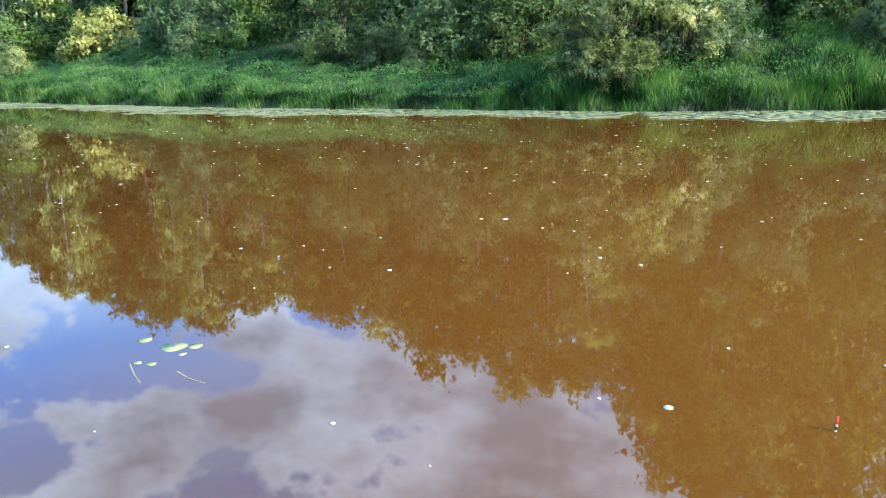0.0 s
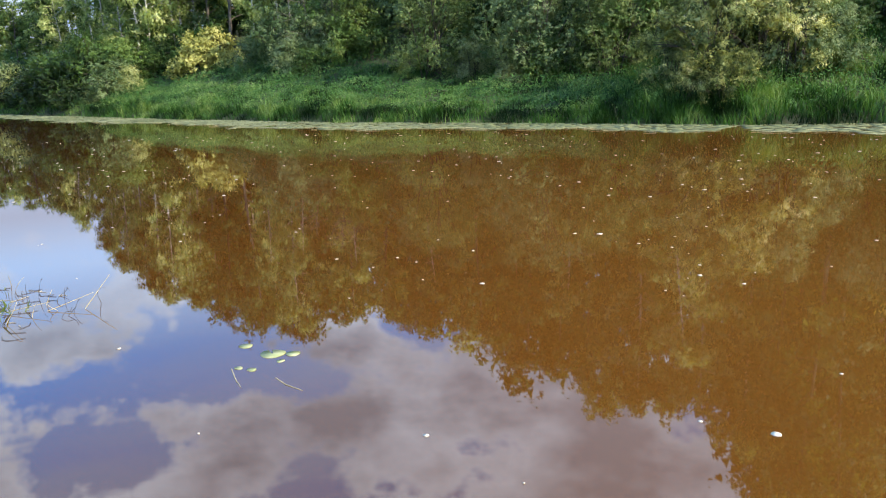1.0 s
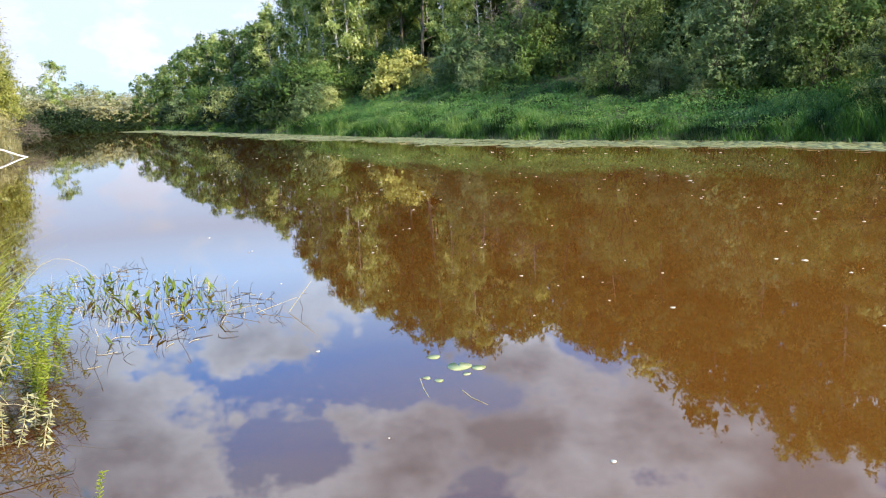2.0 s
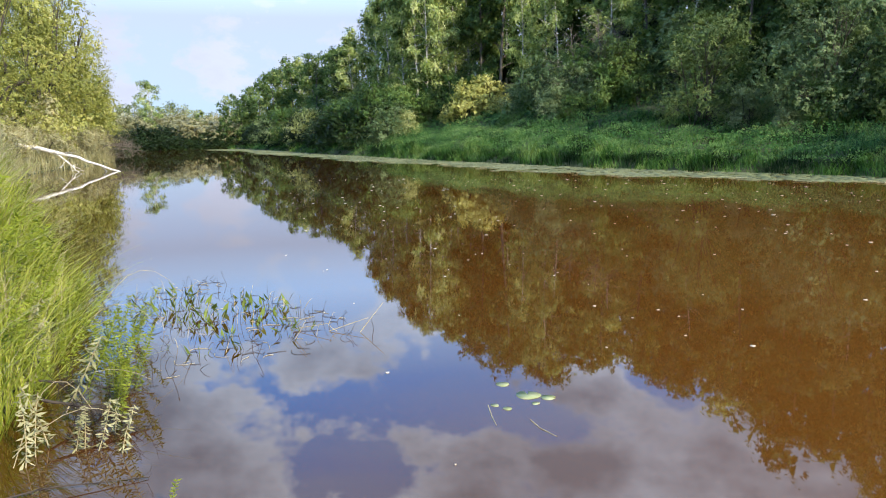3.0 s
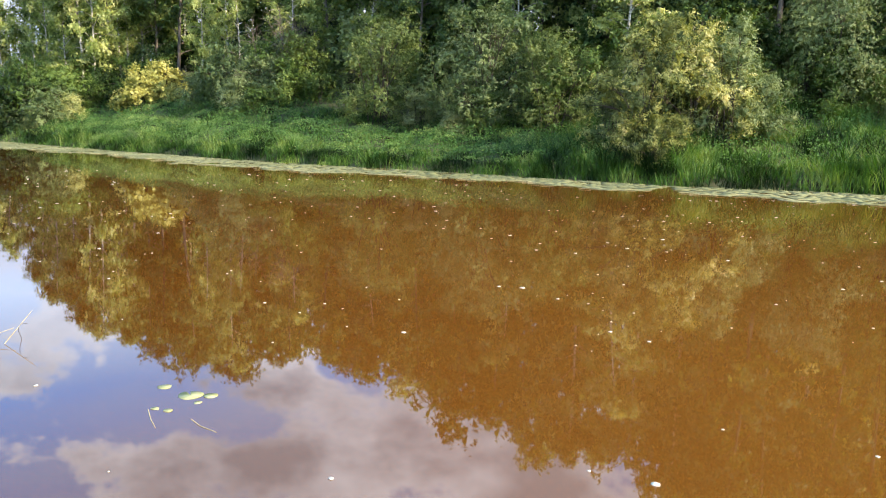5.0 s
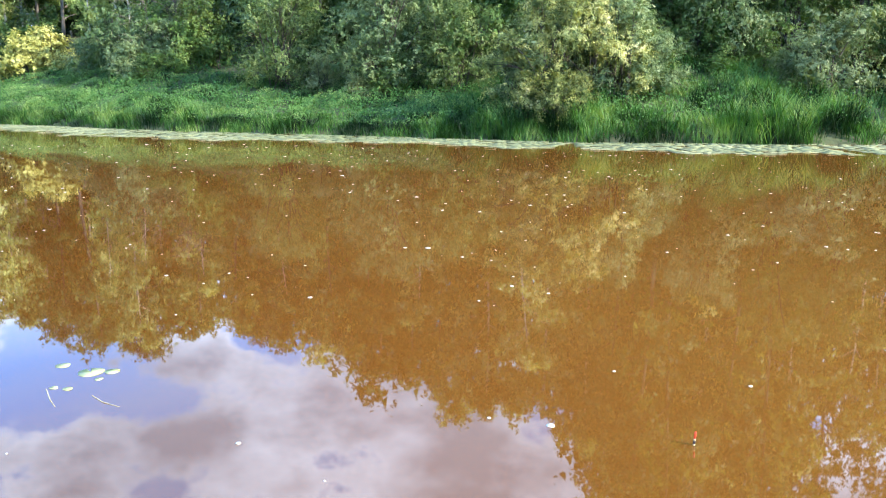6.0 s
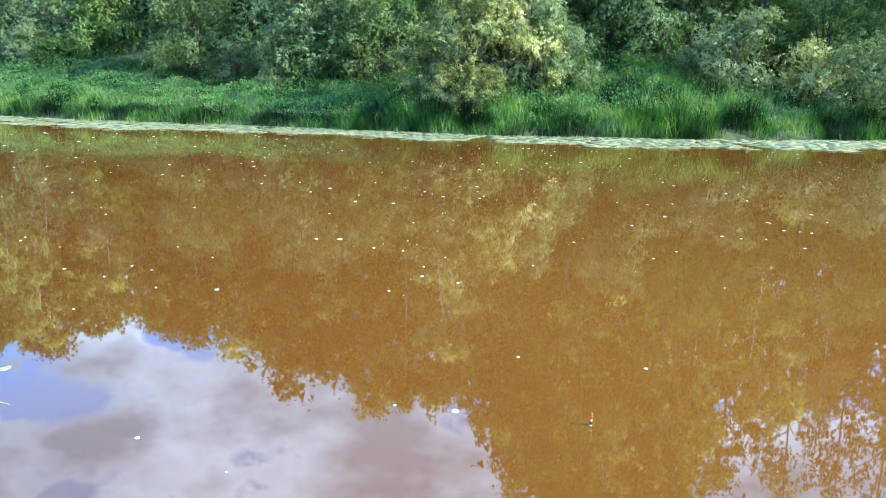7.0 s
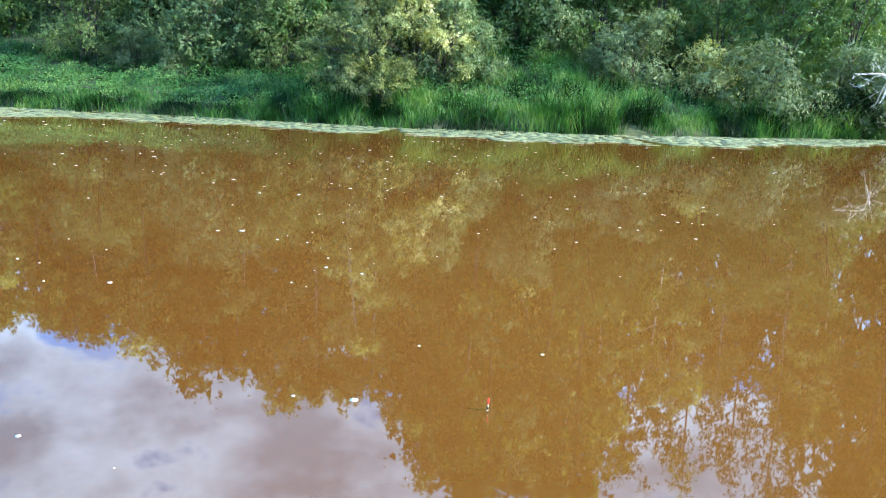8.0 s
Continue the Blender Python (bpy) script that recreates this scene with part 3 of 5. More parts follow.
for row, (back, step, low, high) in enumerate([(13.0, 6.5, 0.6, 0.85), (18.0, 3.8, 0.82, 1.0), (25.0, 6.2, 0.9, 1.04)]):
    s = 84.0
    while s < 264:
        s += step * rng.uniform(0.7, 1.3) * (1.0 if s < 210 else 1.35)
        x, y = shore_point(s, back + rng.uniform(-2.2, 2.2))
        dist, az = math.hypot(x, y), math.degrees(math.atan2(x, y))
        goal = np.interp(az, SKY_AZ, SKY_UP) * dist * 0.96 + 2.2
        tall = (goal - float(ground_z([(x, y)])[0])) * rng.uniform(low, high)
        if (29 < az < 48 and row == 0) or (-26.0 < az < -16.0 and row < 2 and dist < 83) or (-31 < az <= -26.0 and row < 2 and dist < 96):
            continue
        kind = "birch" if rng.uniform() < (0.5 if az > -10 else 0.72) else "aspen"
        if -31 < az < -24.5:
            kind = "birch"
        if 29 < az < 48:
            kind = "pine" if row == 2 else "birch"
            tall *= 1.0 if row == 2 else 0.74
        sc = max(4.0, tall) / 14.0
        models = MODELS["fine " + kind] if (-40 < az < -9 and row < 2 and dist < 106) or (-9 <= az < 9 and row == 0) or (9 <= az < 48 and row < 2 and kind != "pine") else MODELS[kind]
        grow(models, int(rng.integers(0, len(models))), kind.replace("pine", "thin") + "_tree", TREE_LABEL[kind], "tree", "trees of the far wood", at(x, y, sc, rng.uniform(0, 6.28), 0.1, rng.uniform(0.85, 1.1) / sc**0.35))
for k in range(17):
    x, y = shore_point(208 + k * 3.4 + rng.uniform(-0.8, 0.8), rng.uniform(11.0, 14.5))
    dist, az = math.hypot(x, y), math.degrees(math.atan2(x, y))
    if az > -31:
        continue
    tall = (np.interp(az, SKY_AZ, SKY_UP) * dist + 2.2 - float(ground_z([(x, y)])[0])) * 0.95
    models = MODELS["fine aspen" if (k + 2) % 6 else "fine birch"]
    grow(models, k % 3, "aspen_tree" if (k + 2) % 6 else "birch_tree", TREE_LABEL["aspen" if (k + 2) % 6 else "birch"], "tree", "trees of the far wood", at(x, y, tall * rng.uniform(0.85, 1.0) / 14, k * 1.3, 0.1, 1.1))
# sunlit birches at the edge of the wood
for k, (az, dist, part_of) in enumerate(((-30.2, 92.0, 0.97), (-29.3, 88.0, 0.98), (-28.3, 85.0, 0.96), (-27.4, 82.5, 1.0), (-26.5, 82.0, 0.97), (-25.6, 84.5, 0.98), (-24.6, 86.0, 0.93), (-19.6, 72.0, 0.62), (-18.0, 75.0, 0.9), (-17.2, 69.0, 0.6))):
    x, y = polar(az, dist)
    tall = np.interp(az, SKY_AZ, SKY_UP) * dist * part_of + 2.2 - float(ground_z([(x, y)])[0])
    grow(MODELS["fine birch"], k % 3, "birch_tree", TREE_LABEL["birch"], "tree", "trees of the far wood", at(x, y, tall / 14, k * 2.1, 0.1, 0.85))
for k, (az, dist) in enumerate(((-22.8, 85.0), (-21.2, 83.0), (-10.4, 76.0), (-9.6, 78.0), (-9.0, 75.0))):
    x, y = polar(az, dist)
    tall = np.interp(az, SKY_AZ, SKY_UP) * dist * 0.93 + 2.2 - float(ground_z([(x, y)])[0])
    grow(MODELS["fine aspen"], k % 3, "aspen_tree", TREE_LABEL["aspen"], "tree", "trees of the far wood", at(x, y, tall / 14, k * 2.1, 0.1, 0.9))
for az, dist, tall in ((8.2, 55.0, 16.2), (9.3, 57.5, 17.2), (7.2, 58.0, 18.0)):
    grow(MODELS["fine birch"], int(dist) % 3, "birch_tree", TREE_LABEL["birch"], "tree", "trees of the far wood", at(*polar(az, dist), tall / 14, az, 0.1, 1.0))
for k in range(15):
    az, dist = -41.2 + k * 0.40, 132 + 6 * (k % 3)
    x, y = polar(az, dist)
    tall = np.interp(az, SKY_AZ, SKY_UP) * dist + 2.2 - float(ground_z([(x, y)])[0])
    kind = "birch" if k % 3 == 1 else "aspen"
    grow(MODELS[kind], k % 4, kind + "_tree", TREE_LABEL[kind], "tree", "trees of the far wood", at(x, y, tall * rng.uniform(0.8, 0.98) / 14, k * 1.1, 0.1, 1.05))
s = 90.0
while s < 262:
    s += rng.uniform(1.7, 3.0)
    x, y = shore_point(s, 31 + rng.uniform(-2, 2))
    dist, az = math.hypot(x, y), math.degrees(math.atan2(x, y))
    tall = (np.interp(az, SKY_AZ, SKY_UP) * dist * 0.96 + 2.2 - float(ground_z([(x, y)])[0])) * rng.uniform(0.74, 0.94) * (0.66 if 29 < az < 48 else 1.0)
    grow(DISTANT, int(rng.integers(0, 2)) * 2, "wood_tree", "leafy tree deep in the far wood", "tree", "trees deep in the wood", at(x, y, tall / 14, rng.uniform(0, 6.28), 0.1, 1.0))

# shrubs of the far bank
SHRUB = [(bush_meshes(300 + k, 3.4, 2.1, 30, 7000, 0.10, 0.45, 0.15, 9, 0.08, 7, 0.03), BARK_BUSH, LEAF_SHRUB) for k in range(4)]
SHADED = [(bush_meshes(304 + k, 3.4, 2.1, 24, 2100, 0.19, 0.5, 0.15, 9, 0.06, 5), BARK_BUSH, LEAF_SHADED) for k in range(3)]
SHRUB_BACK = [(bush_meshes(310 + k, 3.4, 2.1, 24, 3200, 0.15, 0.5, 0.15, 9, 0.1, 6), BARK_BUSH, LEAF_SHRUB if k % 2 else LEAF_SILVER) for k in range(4)]
SILVER = [(bush_meshes(320 + k, 3.6, 2.2, 30, 8000, 0.115, 0.26, 0.3, 9, 0.06, 8, 0.03), BARK_BUSH, LEAF_SILVER) for k in range(3)]
BIGSHRUB = [(bush_meshes(390 + k, 7.6, 3.9, 110, 27000, 0.11, 0.3, 0.3, 9, 0.05, 16, 0.05, 0.72), BARK_BUSH, LEAF_SAGE if k else LEAF_SILVER) for k in range(2)]
ROUND = [(bush_meshes(394 + k, 6.4, 3.8, 80, 16000, 0.13, 0.45, 0.2, 9, 0.05, 10, 0.05, 0.72), BARK_BUSH, LEAF_SHRUB) for k in range(2)]
MOSS = [(bush_meshes(398 + k, 4.4, 2.2, 40, 9000, 0.11, 0.45, 0.2, 9, 0.06, 8, 0.03), BARK_BUSH, LEAF_MOSS) for k in range(2)]
FROST = [(bush_meshes(330 + k, 3.6, 2.2, 34, 11000, 0.11, 0.26, 0.35, 9, 0.1, 9), BARK_BUSH, LEAF_FROST) for k in range(2)]
WILLOW = [(bush_meshes(340 + k, 6.6, 3.0, 44, 19000, 0.13, 0.2, 0.3, 10, 0.04, 16, 0.05, 0.56), BARK_BUSH, LEAF_WILLOW if k == 0 else LEAF_SILVER) for k in range(2)]
YELLOW = [(bush_meshes(350, 3.2, 2.0, 30, 9000, 0.11, 0.5, 0.1), BARK_BUSH, LEAF_YELLOW)]
RUST = [(bush_meshes(360 + k, 3.0, 2.4, 16, 1500, 0.23, 0.4, 0.1, 9, 0.12, 4), BARK_BUSH, LEAF_RUST) for k in range(2)]
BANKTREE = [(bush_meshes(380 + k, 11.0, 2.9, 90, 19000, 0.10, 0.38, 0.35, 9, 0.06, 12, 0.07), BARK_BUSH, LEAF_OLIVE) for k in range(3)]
GREENTREE = [(bush_meshes(386 + k, 11.0, 3.2, 90, 20000, 0.13, 0.3, 0.3, 9, 0.1, 12, 0.07, 0.8), BARK_BUSH, LEAF_SHRUB) for k in range(2)]
LIME = [(bush_meshes(366 + k, 3.4, 2.3, 26, 6500, 0.12, 0.36, 0.2), BARK_BUSH, LEAF_LIME) for k in range(2)]
PALE = [(bush_meshes(370 + k, 4.4, 2.4, 34, 3800, 0.155, 0.22, 0.3), BARK_BUSH, LEAF_PALE) for k in range(3)]


L_SHRUB = "dense dark green leafy shrub on the far bank"
L_SILVER = "grey-green willow shrub with narrow leaves on the far bank"
for back, step, low, high in ((9.0, 3.5, 0.6, 0.95), (11.0, 3.6, 1.0, 1.5), (14.5, 4.4, 1.5, 2.1)):
    s = 98.0
    while s < 262:
        s += step * rng.uniform(0.7, 1.3)
        x, y = shore_point(s, back + rng.uniform(-1.6, 1.6) + np.interp(s, [140, 152, 160], [1.4, 1.4, 0.0]))
        k = int(rng.integers(0, 12))
        az, dist = math.degrees(math.atan2(x, y)), math.hypot(x, y)
        if (abs(az + 22.9) < 3.4 and back > 7 and dist < 73) or (-32 < az < -26.6 and dist < 73) or (-22 < az < -16.5 and back > 10 and dist < 76) or (abs(az - 13) < 4 and back < 9):
            continue
        if -10.5 < az < 8.0 and back < 12 and k % 3:
            continue
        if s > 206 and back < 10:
            grow(SHADED, k % 3, "alder_shrub", "shrub on the far bank, its shade put into dark leaves", "shrub", "alders of the far bank", at(x, y, rng.uniform(low, high), rng.uniform(0, 6.28)))
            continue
        if back > 12:
            grow(SHRUB_BACK, k % 4, "tall_shrub", "tall rounded green shrub below the trees", "shrub", "shrubs of the far bank", at(x, y, rng.uniform(low, high) * (0.55 if az < -9 else 0.85), rng.uniform(0, 6.28)))
        elif k < 4:
            grow(SHRUB, k, "shrub", L_SHRUB, "shrub", "shrubs of the far bank", at(x, y, rng.uniform(low, high), rng.uniform(0, 6.28)))
        else:
            models, lab = (SILVER, L_SILVER) if k < 7 else (SHRUB, L_SHRUB)
            grow(models, k % len(models), "willow_shrub" if k < 7 else "shrub", lab, "shrub", "shrubs of the far bank", at(x, y, rng.uniform(low, high), rng.uniform(0, 6.28)))

for az, dist, sc, turn in ((12.3, 38.4, 1.12, 0.6), (15.2, 39.2, 1.0, 3.1), (10.9, 36.8, 0.42, 2.5), (12.9, 35.9, 0.4, 1.2), (14.6, 36.6, 0.36, 4.4)):
    grow(WILLOW, 0, "willow", "sunlit yellow-green willow leaning over the water's edge", "willow", "sunlit willows", at(*polar(az, dist), sc, turn))
for az, dist, sc, turn in ((17.2, 39.8, 0.95, 2.0), (19.6, 41.0, 0.7, 5.0), (9.8, 40.0, 0.62, 1.0)):
    grow(WILLOW, 1, "willow", "bushy green willow beside the sunlit ones", "willow", "green willows", at(*polar(az, dist), sc, turn))
grow(YELLOW, 0, "yellow_shrub", "round shrub with bright yellow leaves on the slope", "shrub", "", at(*polar(-23.6, 72.0), 1.25, 0.0, 0.05, 1.15))
grow(YELLOW, 0, "yellow_shrub", "round shrub with bright yellow leaves on the slope", "shrub", "", at(*polar(-22.1, 72.5), 1.1, 2.0, 0.05, 1.15))
for az, dist, sc in ((-28.2, 73.5, 0.75), (-29.7, 74.5, 0.6), (-30.6, 74.0, 0.4), (36.2, 44.5, 0.95), (-35.6, 98.0, 1.35), (-34.4, 97.0, 1.1), (-37.3, 108.0, 1.2)):
    grow(LIME, int(rng.integers(0, 2)), "pale_shrub", "small pale yellow-green shrub low on the far bank", "shrub", "pale shrubs of the far bank", at(*polar(az, dist), sc, rng.uniform(0, 6)))
for az, dist, sc in ((-4.2, 49.0, 0.7), (-1.6, 46.0, 0.5), (31.0, 43.5, 1.3), (39.9, 43.5, 1.25), (45.8, 47.0, 1.3)):
    grow(FROST, int(rng.integers(0, 2)), "silvery_willow", "large silvery willow shrub hanging over the grass", "shrub", "silvery willows", at(*polar(az, dist), sc, rng.uniform(0, 6)))

for az, dist, sc in ((28.5, 48.0, 0.95), (32.5, 48.5, 0.95), (36.5, 49.0, 0.92), (40.5, 49.0, 0.94), (44.5, 49.5, 0.98)):
    grow(GREENTREE, int(rng.integers(0, 2)), "bushy_tree", "grey-green bushy tree on the far bank", "tree", "bushy trees of the far bank", at(*polar(az, dist), sc, rng.uniform(0, 6)))

for k, (az, dist, sc) in enumerate(((-30.6, 80.0, 0.98), (-32.9, 86.0, 0.8), (-28.6, 80.0, 0.75), (-26.4, 78.0, 0.55))):
    grow(ROUND, k % 2, "round_shrub", "large round dark green shrub on the far bank", "shrub", "round shrubs of the far bank", at(*polar(az, dist), sc, k * 1.7))
for k, (az, dist, sc) in enumerate(((-12.2, 58.5, 1.05), (-13.6, 60.0, 0.8), (19.0, 40.5, 0.75))):
    grow(MOSS, k % 2, "mossy_shrub", "yellow-green leafy shrub on the slope", "shrub", "yellow-green shrubs", at(*polar(az, dist), sc, k * 1.7))
for k, (az, dist, sc) in enumerate(((-18.3, 64.0, 1.45), (-16.0, 61.0, 1.15), (-19.9, 66.5, 0.8), (-14.8, 60.0, 1.0), (-17.2, 60.0, 0.8))):
    grow(SILVER, k % 3, "willow_shrub", L_SILVER, "shrub", "shrubs of the far bank", at(*polar(az, dist), sc, k * 1.3))
for k, (az, dist, sc) in enumerate(((-7.0, 51.0, 1.0), (0.4, 47.6, 1.05), (5.4, 45.6, 0.85), (24.0, 46.5, 0.9))):
    grow(BIGSHRUB, (k + 1) % 2, "round_willow", "large round grey-green willow above the grass slope", "shrub", "round willows of the far bank", at(*polar(az, dist), sc, k * 1.1))

# low dark shrubs added to stand for shaded hollows between the willows
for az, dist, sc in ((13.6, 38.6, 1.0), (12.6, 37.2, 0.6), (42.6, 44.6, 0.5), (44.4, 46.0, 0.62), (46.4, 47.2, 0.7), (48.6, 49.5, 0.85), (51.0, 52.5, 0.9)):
    grow(SHADED, int(dist) % 3, "alder_shrub", "low dark shrub added for shade between the bank willows", "shrub", "alders of the far bank", at(*polar(az, dist), sc, az))
# dark shrubs added to close the sky gaps between the far wood's trunks
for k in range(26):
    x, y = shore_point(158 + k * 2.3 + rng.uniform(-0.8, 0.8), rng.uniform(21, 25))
    grow(SHADED, k % 3, "alder_shrub", "added dark shrub closing gaps between the trunks of the wood", "shrub", "undergrowth of the wood", at(x, y, rng.uniform(1.0, 1.5), rng.uniform(0, 6), 0.1, 1.2))
# dark shrubs that hang over the water towards the bend
for k in range(15):
    x, y = shore_point(206 + k * 4.0 + rng.uniform(-0.8, 0.8), 3.0 + 2.2 * (k % 3) + rng.uniform(-0.5, 0.5))
    m = at(x, y, (1.15, 1.5, 0.95, 1.6)[k % 4] * rng.uniform(0.85, 1.1), k * 1.9, 0.1, 1.15)
    if k % 4 == 2:
        grow(LIME, k % 2, "pale_shrub", "pale yellow-green shrub over the far water's edge", "shrub", "pale shrubs of the far bank", m)
    elif k % 4 == 0:
        grow(SILVER, k % 3, "willow_shrub", L_SILVER, "shrub", "shrubs of the far bank", m)
    else:
        grow(SHRUB, k % 4, "shrub", L_SHRUB, "shrub", "shrubs of the far bank", m)
# shrubs over the water, dark by the shade in their leaf colour
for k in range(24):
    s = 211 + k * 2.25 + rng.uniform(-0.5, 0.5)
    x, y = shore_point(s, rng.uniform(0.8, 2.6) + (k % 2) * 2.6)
    grow(SHADED, k % 3, "alder_shrub", "shrub hanging over the water's edge, shade put into its leaves", "shrub", "shrubs over the water", at(x, y, rng.uniform(0.7, 1.05) + 0.25 * (k % 2), rng.uniform(0, 6), 0.15, 1.15))

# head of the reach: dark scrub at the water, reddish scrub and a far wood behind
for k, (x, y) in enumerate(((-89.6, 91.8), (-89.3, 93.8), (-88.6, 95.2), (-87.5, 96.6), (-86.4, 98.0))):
    grow(SHADED, k % 3, "alder_shrub", "shrub at the water at the river bend, shade in its leaves", "shrub", "shrubs at the bend", at(x, y, 0.5, k * 1.4, 0.25, 1.3))
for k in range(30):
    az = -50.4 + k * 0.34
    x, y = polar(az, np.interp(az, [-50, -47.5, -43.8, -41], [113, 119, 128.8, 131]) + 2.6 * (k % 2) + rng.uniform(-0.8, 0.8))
    grow(SHADED, k % 3, "alder_shrub", "shrub at the water at the river bend, shade in its leaves", "shrub", "shrubs at the bend", at(x, y, rng.uniform(0.6, 0.95) * (1.0 if k % 2 else 0.75), rng.uniform(0, 6), 0.15, 1.25))
for k in range(46):
    az, dist = rng.uniform(-54, -40.5), rng.uniform(134, 172)
    x, y = polar(az, dist)
    grow(RUST, k % 2, "scrub_bush", "reddish-brown scrub beyond the river bend", "shrub", "scrub beyond the bend", at(x, y, rng.uniform(0.9, 1.5), rng.uniform(0, 6), 0.1, 1.5))
for k in range(70):
    az, dist = -57 + 21 * (k + rng.uniform(0, 1)) / 70, rng.uniform(185, 250)
    x, y = polar(az, dist)
    grow(BEND, k % 4, "distant_tree", "distant tree in the wood beyond the bend", "tree", "distant trees", at(x, y, rng.uniform(0.36, 0.58), rng.uniform(0, 6), 0.1, 1.2))
grow(MODELS["fine birch"], 1, "distant_tree", "lone taller tree standing out beyond the bend", "tree", "", at(*polar(-45.9, 150), 0.74, 1.0, 0.1, 1.3))

# near bank upstream: pale willow thickets in front, trees behind
for k in range(34):
    s = 58 + k * 1.22 + rng.uniform(-0.6, 0.6)
    x, y = shore_point(s, rng.uniform(0.5, 1.6), NEAR_SHORE)
    grow(PALE, k % 3, "bank_willow", "sunlit pale willow thicket along the near bank", "shrub", "willow thickets of the near bank", at(x, y, rng.uniform(0.38, 0.6), rng.uniform(0, 6), 0.1, 1.1))
for k in range(52):
    s = 50 + k * 1.4 + rng.uniform(-0.6, 0.6)
    x, y = shore_point(s, rng.uniform(2.2, 4.6), NEAR_SHORE)
    if math.hypot(x, y) < 41 or in_river([(x, y)])[0] or math.degrees(math.atan2(x, y)) > -49.2 or shore_distance([(x, y)], [(-45.5, 33.0), (-40.0, 35.4)])[0] < 1.6:
        continue
    grow(PALE, k % 3, "bank_willow", "sunlit pale willow thicket along the near bank", "shrub", "willow thickets of the near bank", at(x, y, rng.uniform(0.7, 1.05), rng.uniform(0, 6)))
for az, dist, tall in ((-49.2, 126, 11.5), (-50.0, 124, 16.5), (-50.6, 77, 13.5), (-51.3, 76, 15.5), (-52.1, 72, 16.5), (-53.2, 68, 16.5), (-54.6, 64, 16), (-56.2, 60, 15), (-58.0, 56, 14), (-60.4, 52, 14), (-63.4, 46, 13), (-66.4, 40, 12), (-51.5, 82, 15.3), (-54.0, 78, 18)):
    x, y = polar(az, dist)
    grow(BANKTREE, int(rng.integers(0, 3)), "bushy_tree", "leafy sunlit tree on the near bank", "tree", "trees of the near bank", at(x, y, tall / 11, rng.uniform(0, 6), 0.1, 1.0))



# ---- grass and herbs of the banks ----
def blades(rng, base, tall, width, bend=0.35):
    """Bent, tapering blades of two pieces each: verts, quads, tris."""
    n = len(base)
    az = rng.uniform(0, 2 * np.pi, n)
    out = np.column_stack([np.cos(az), np.sin(az), np.zeros(n)])
    side = np.column_stack([-np.sin(az), np.cos(az), np.zeros(n)]) * (width * rng.uniform(0.7, 1.3, n))[:, None] * 0.5
    b = (bend * tall * rng.uniform(0.2, 1.6, n))[:, None]
    up = np.column_stack([np.zeros(n), np.zeros(n), tall])
    m, t = base + up * 0.6 + out * b * 0.35, base + up + out * b
    v = np.stack([base - side, base + side, m + side * 0.8, m - side * 0.8, t], 1).reshape(-1, 3)
    i = np.arange(n)[:, None] * 5
    return v, i + [0, 1, 2, 3], i + [3, 2, 4]


def strip(rng, n, s0, s1, b0, b1, line):
    s, b = rng.uniform(s0, s1, n), rng.uniform(b0, b1, n)
    p = shore_point(s, b, line)
    return p, b


rng = np.random.default_rng(11)
def tussocks(rng, n, s0, s1, b0, b1, per):
    """Tussocks of grass: base points, and the height of each blade."""
    c, b = strip(rng, n, s0, s1, b0, b1, FAR_SHORE)
    tall = rng.uniform(0.45, 1.4, n) * np.interp(b, [-0.5, 0.5, 2, 5, 12], [0.85, 1.1, 0.85, 0.7, 0.6])
    tall *= (0.85 + 0.25 * np.sin(c[:, 0] * 0.5 + 2 * np.sin(c[:, 1] * 0.3)) + 0.3 * np.sin(c[:, 0] * 2.1 + np.sin(c[:, 1] * 1.7)) * np.sin(c[:, 1] * 1.9)) * np.interp(c[:, 0], [-30, -6, 2, 10], [0.65, 0.65, 0.9, 1.12])
    i = np.repeat(np.arange(n), per)
    p = c[i] + rng.normal(size=(n * per, 2)) * 0.26
    return p, tall[i] * rng.uniform(0.6, 1.2, n * per)


g1, g2, g3 = tussocks(rng, 2900, 121, 205, -0.2, 9.8, 26), tussocks(rng, 700, 205, 264, -0.3, 4.0, 18), tussocks(rng, 440, 125, 205, -0.4, 0.9, 26)
gp, tall = np.concatenate([g1[0], g2[0], g3[0]]), np.concatenate([g1[1], g2[1], g3[1]])
v, q, t3 = blades(rng, np.column_stack([gp, np.maximum(ground_z(gp), -0.25) - 0.03]), tall, 0.032, 0.8)
grass = part("bank_grass", mesh_of("bank_grass", v, q, t3), GRASS_FAR)
tagged(grass, "tall lush green grass and reeds on the far bank", "grass", kind="stuff")

lp, lb = strip(rng, 80000, 150, 214, 0.3, 9.5, FAR_SHORE)
lumps = np.sin(lp[:, 0] * 1.1 + 1.5 * np.sin(lp[:, 1] * 0.8)) * np.sin(lp[:, 1] * 1.3 + np.sin(lp[:, 0] * 0.6))
lp, lumps = lp[lumps > -0.35], lumps[lumps > -0.35]
v, q = leaves(rng, np.column_stack([lp, ground_z(lp) + 0.15 + (0.3 + 0.45 * np.clip(lumps, 0, 1)) * rng.uniform(0.1, 1, len(lp)) ** 0.5]), 0.10, 0.42, 0.1, None, 0.2, True, np.array([[0.0, -0.5, 0.8]]))
low_herbs = part("low_herbs", mesh_of("low_herbs", v, q), GRASS_PALE)
tagged(low_herbs, "low lumpy pale green herbs covering the grass slope", "herbs", kind="stuff")

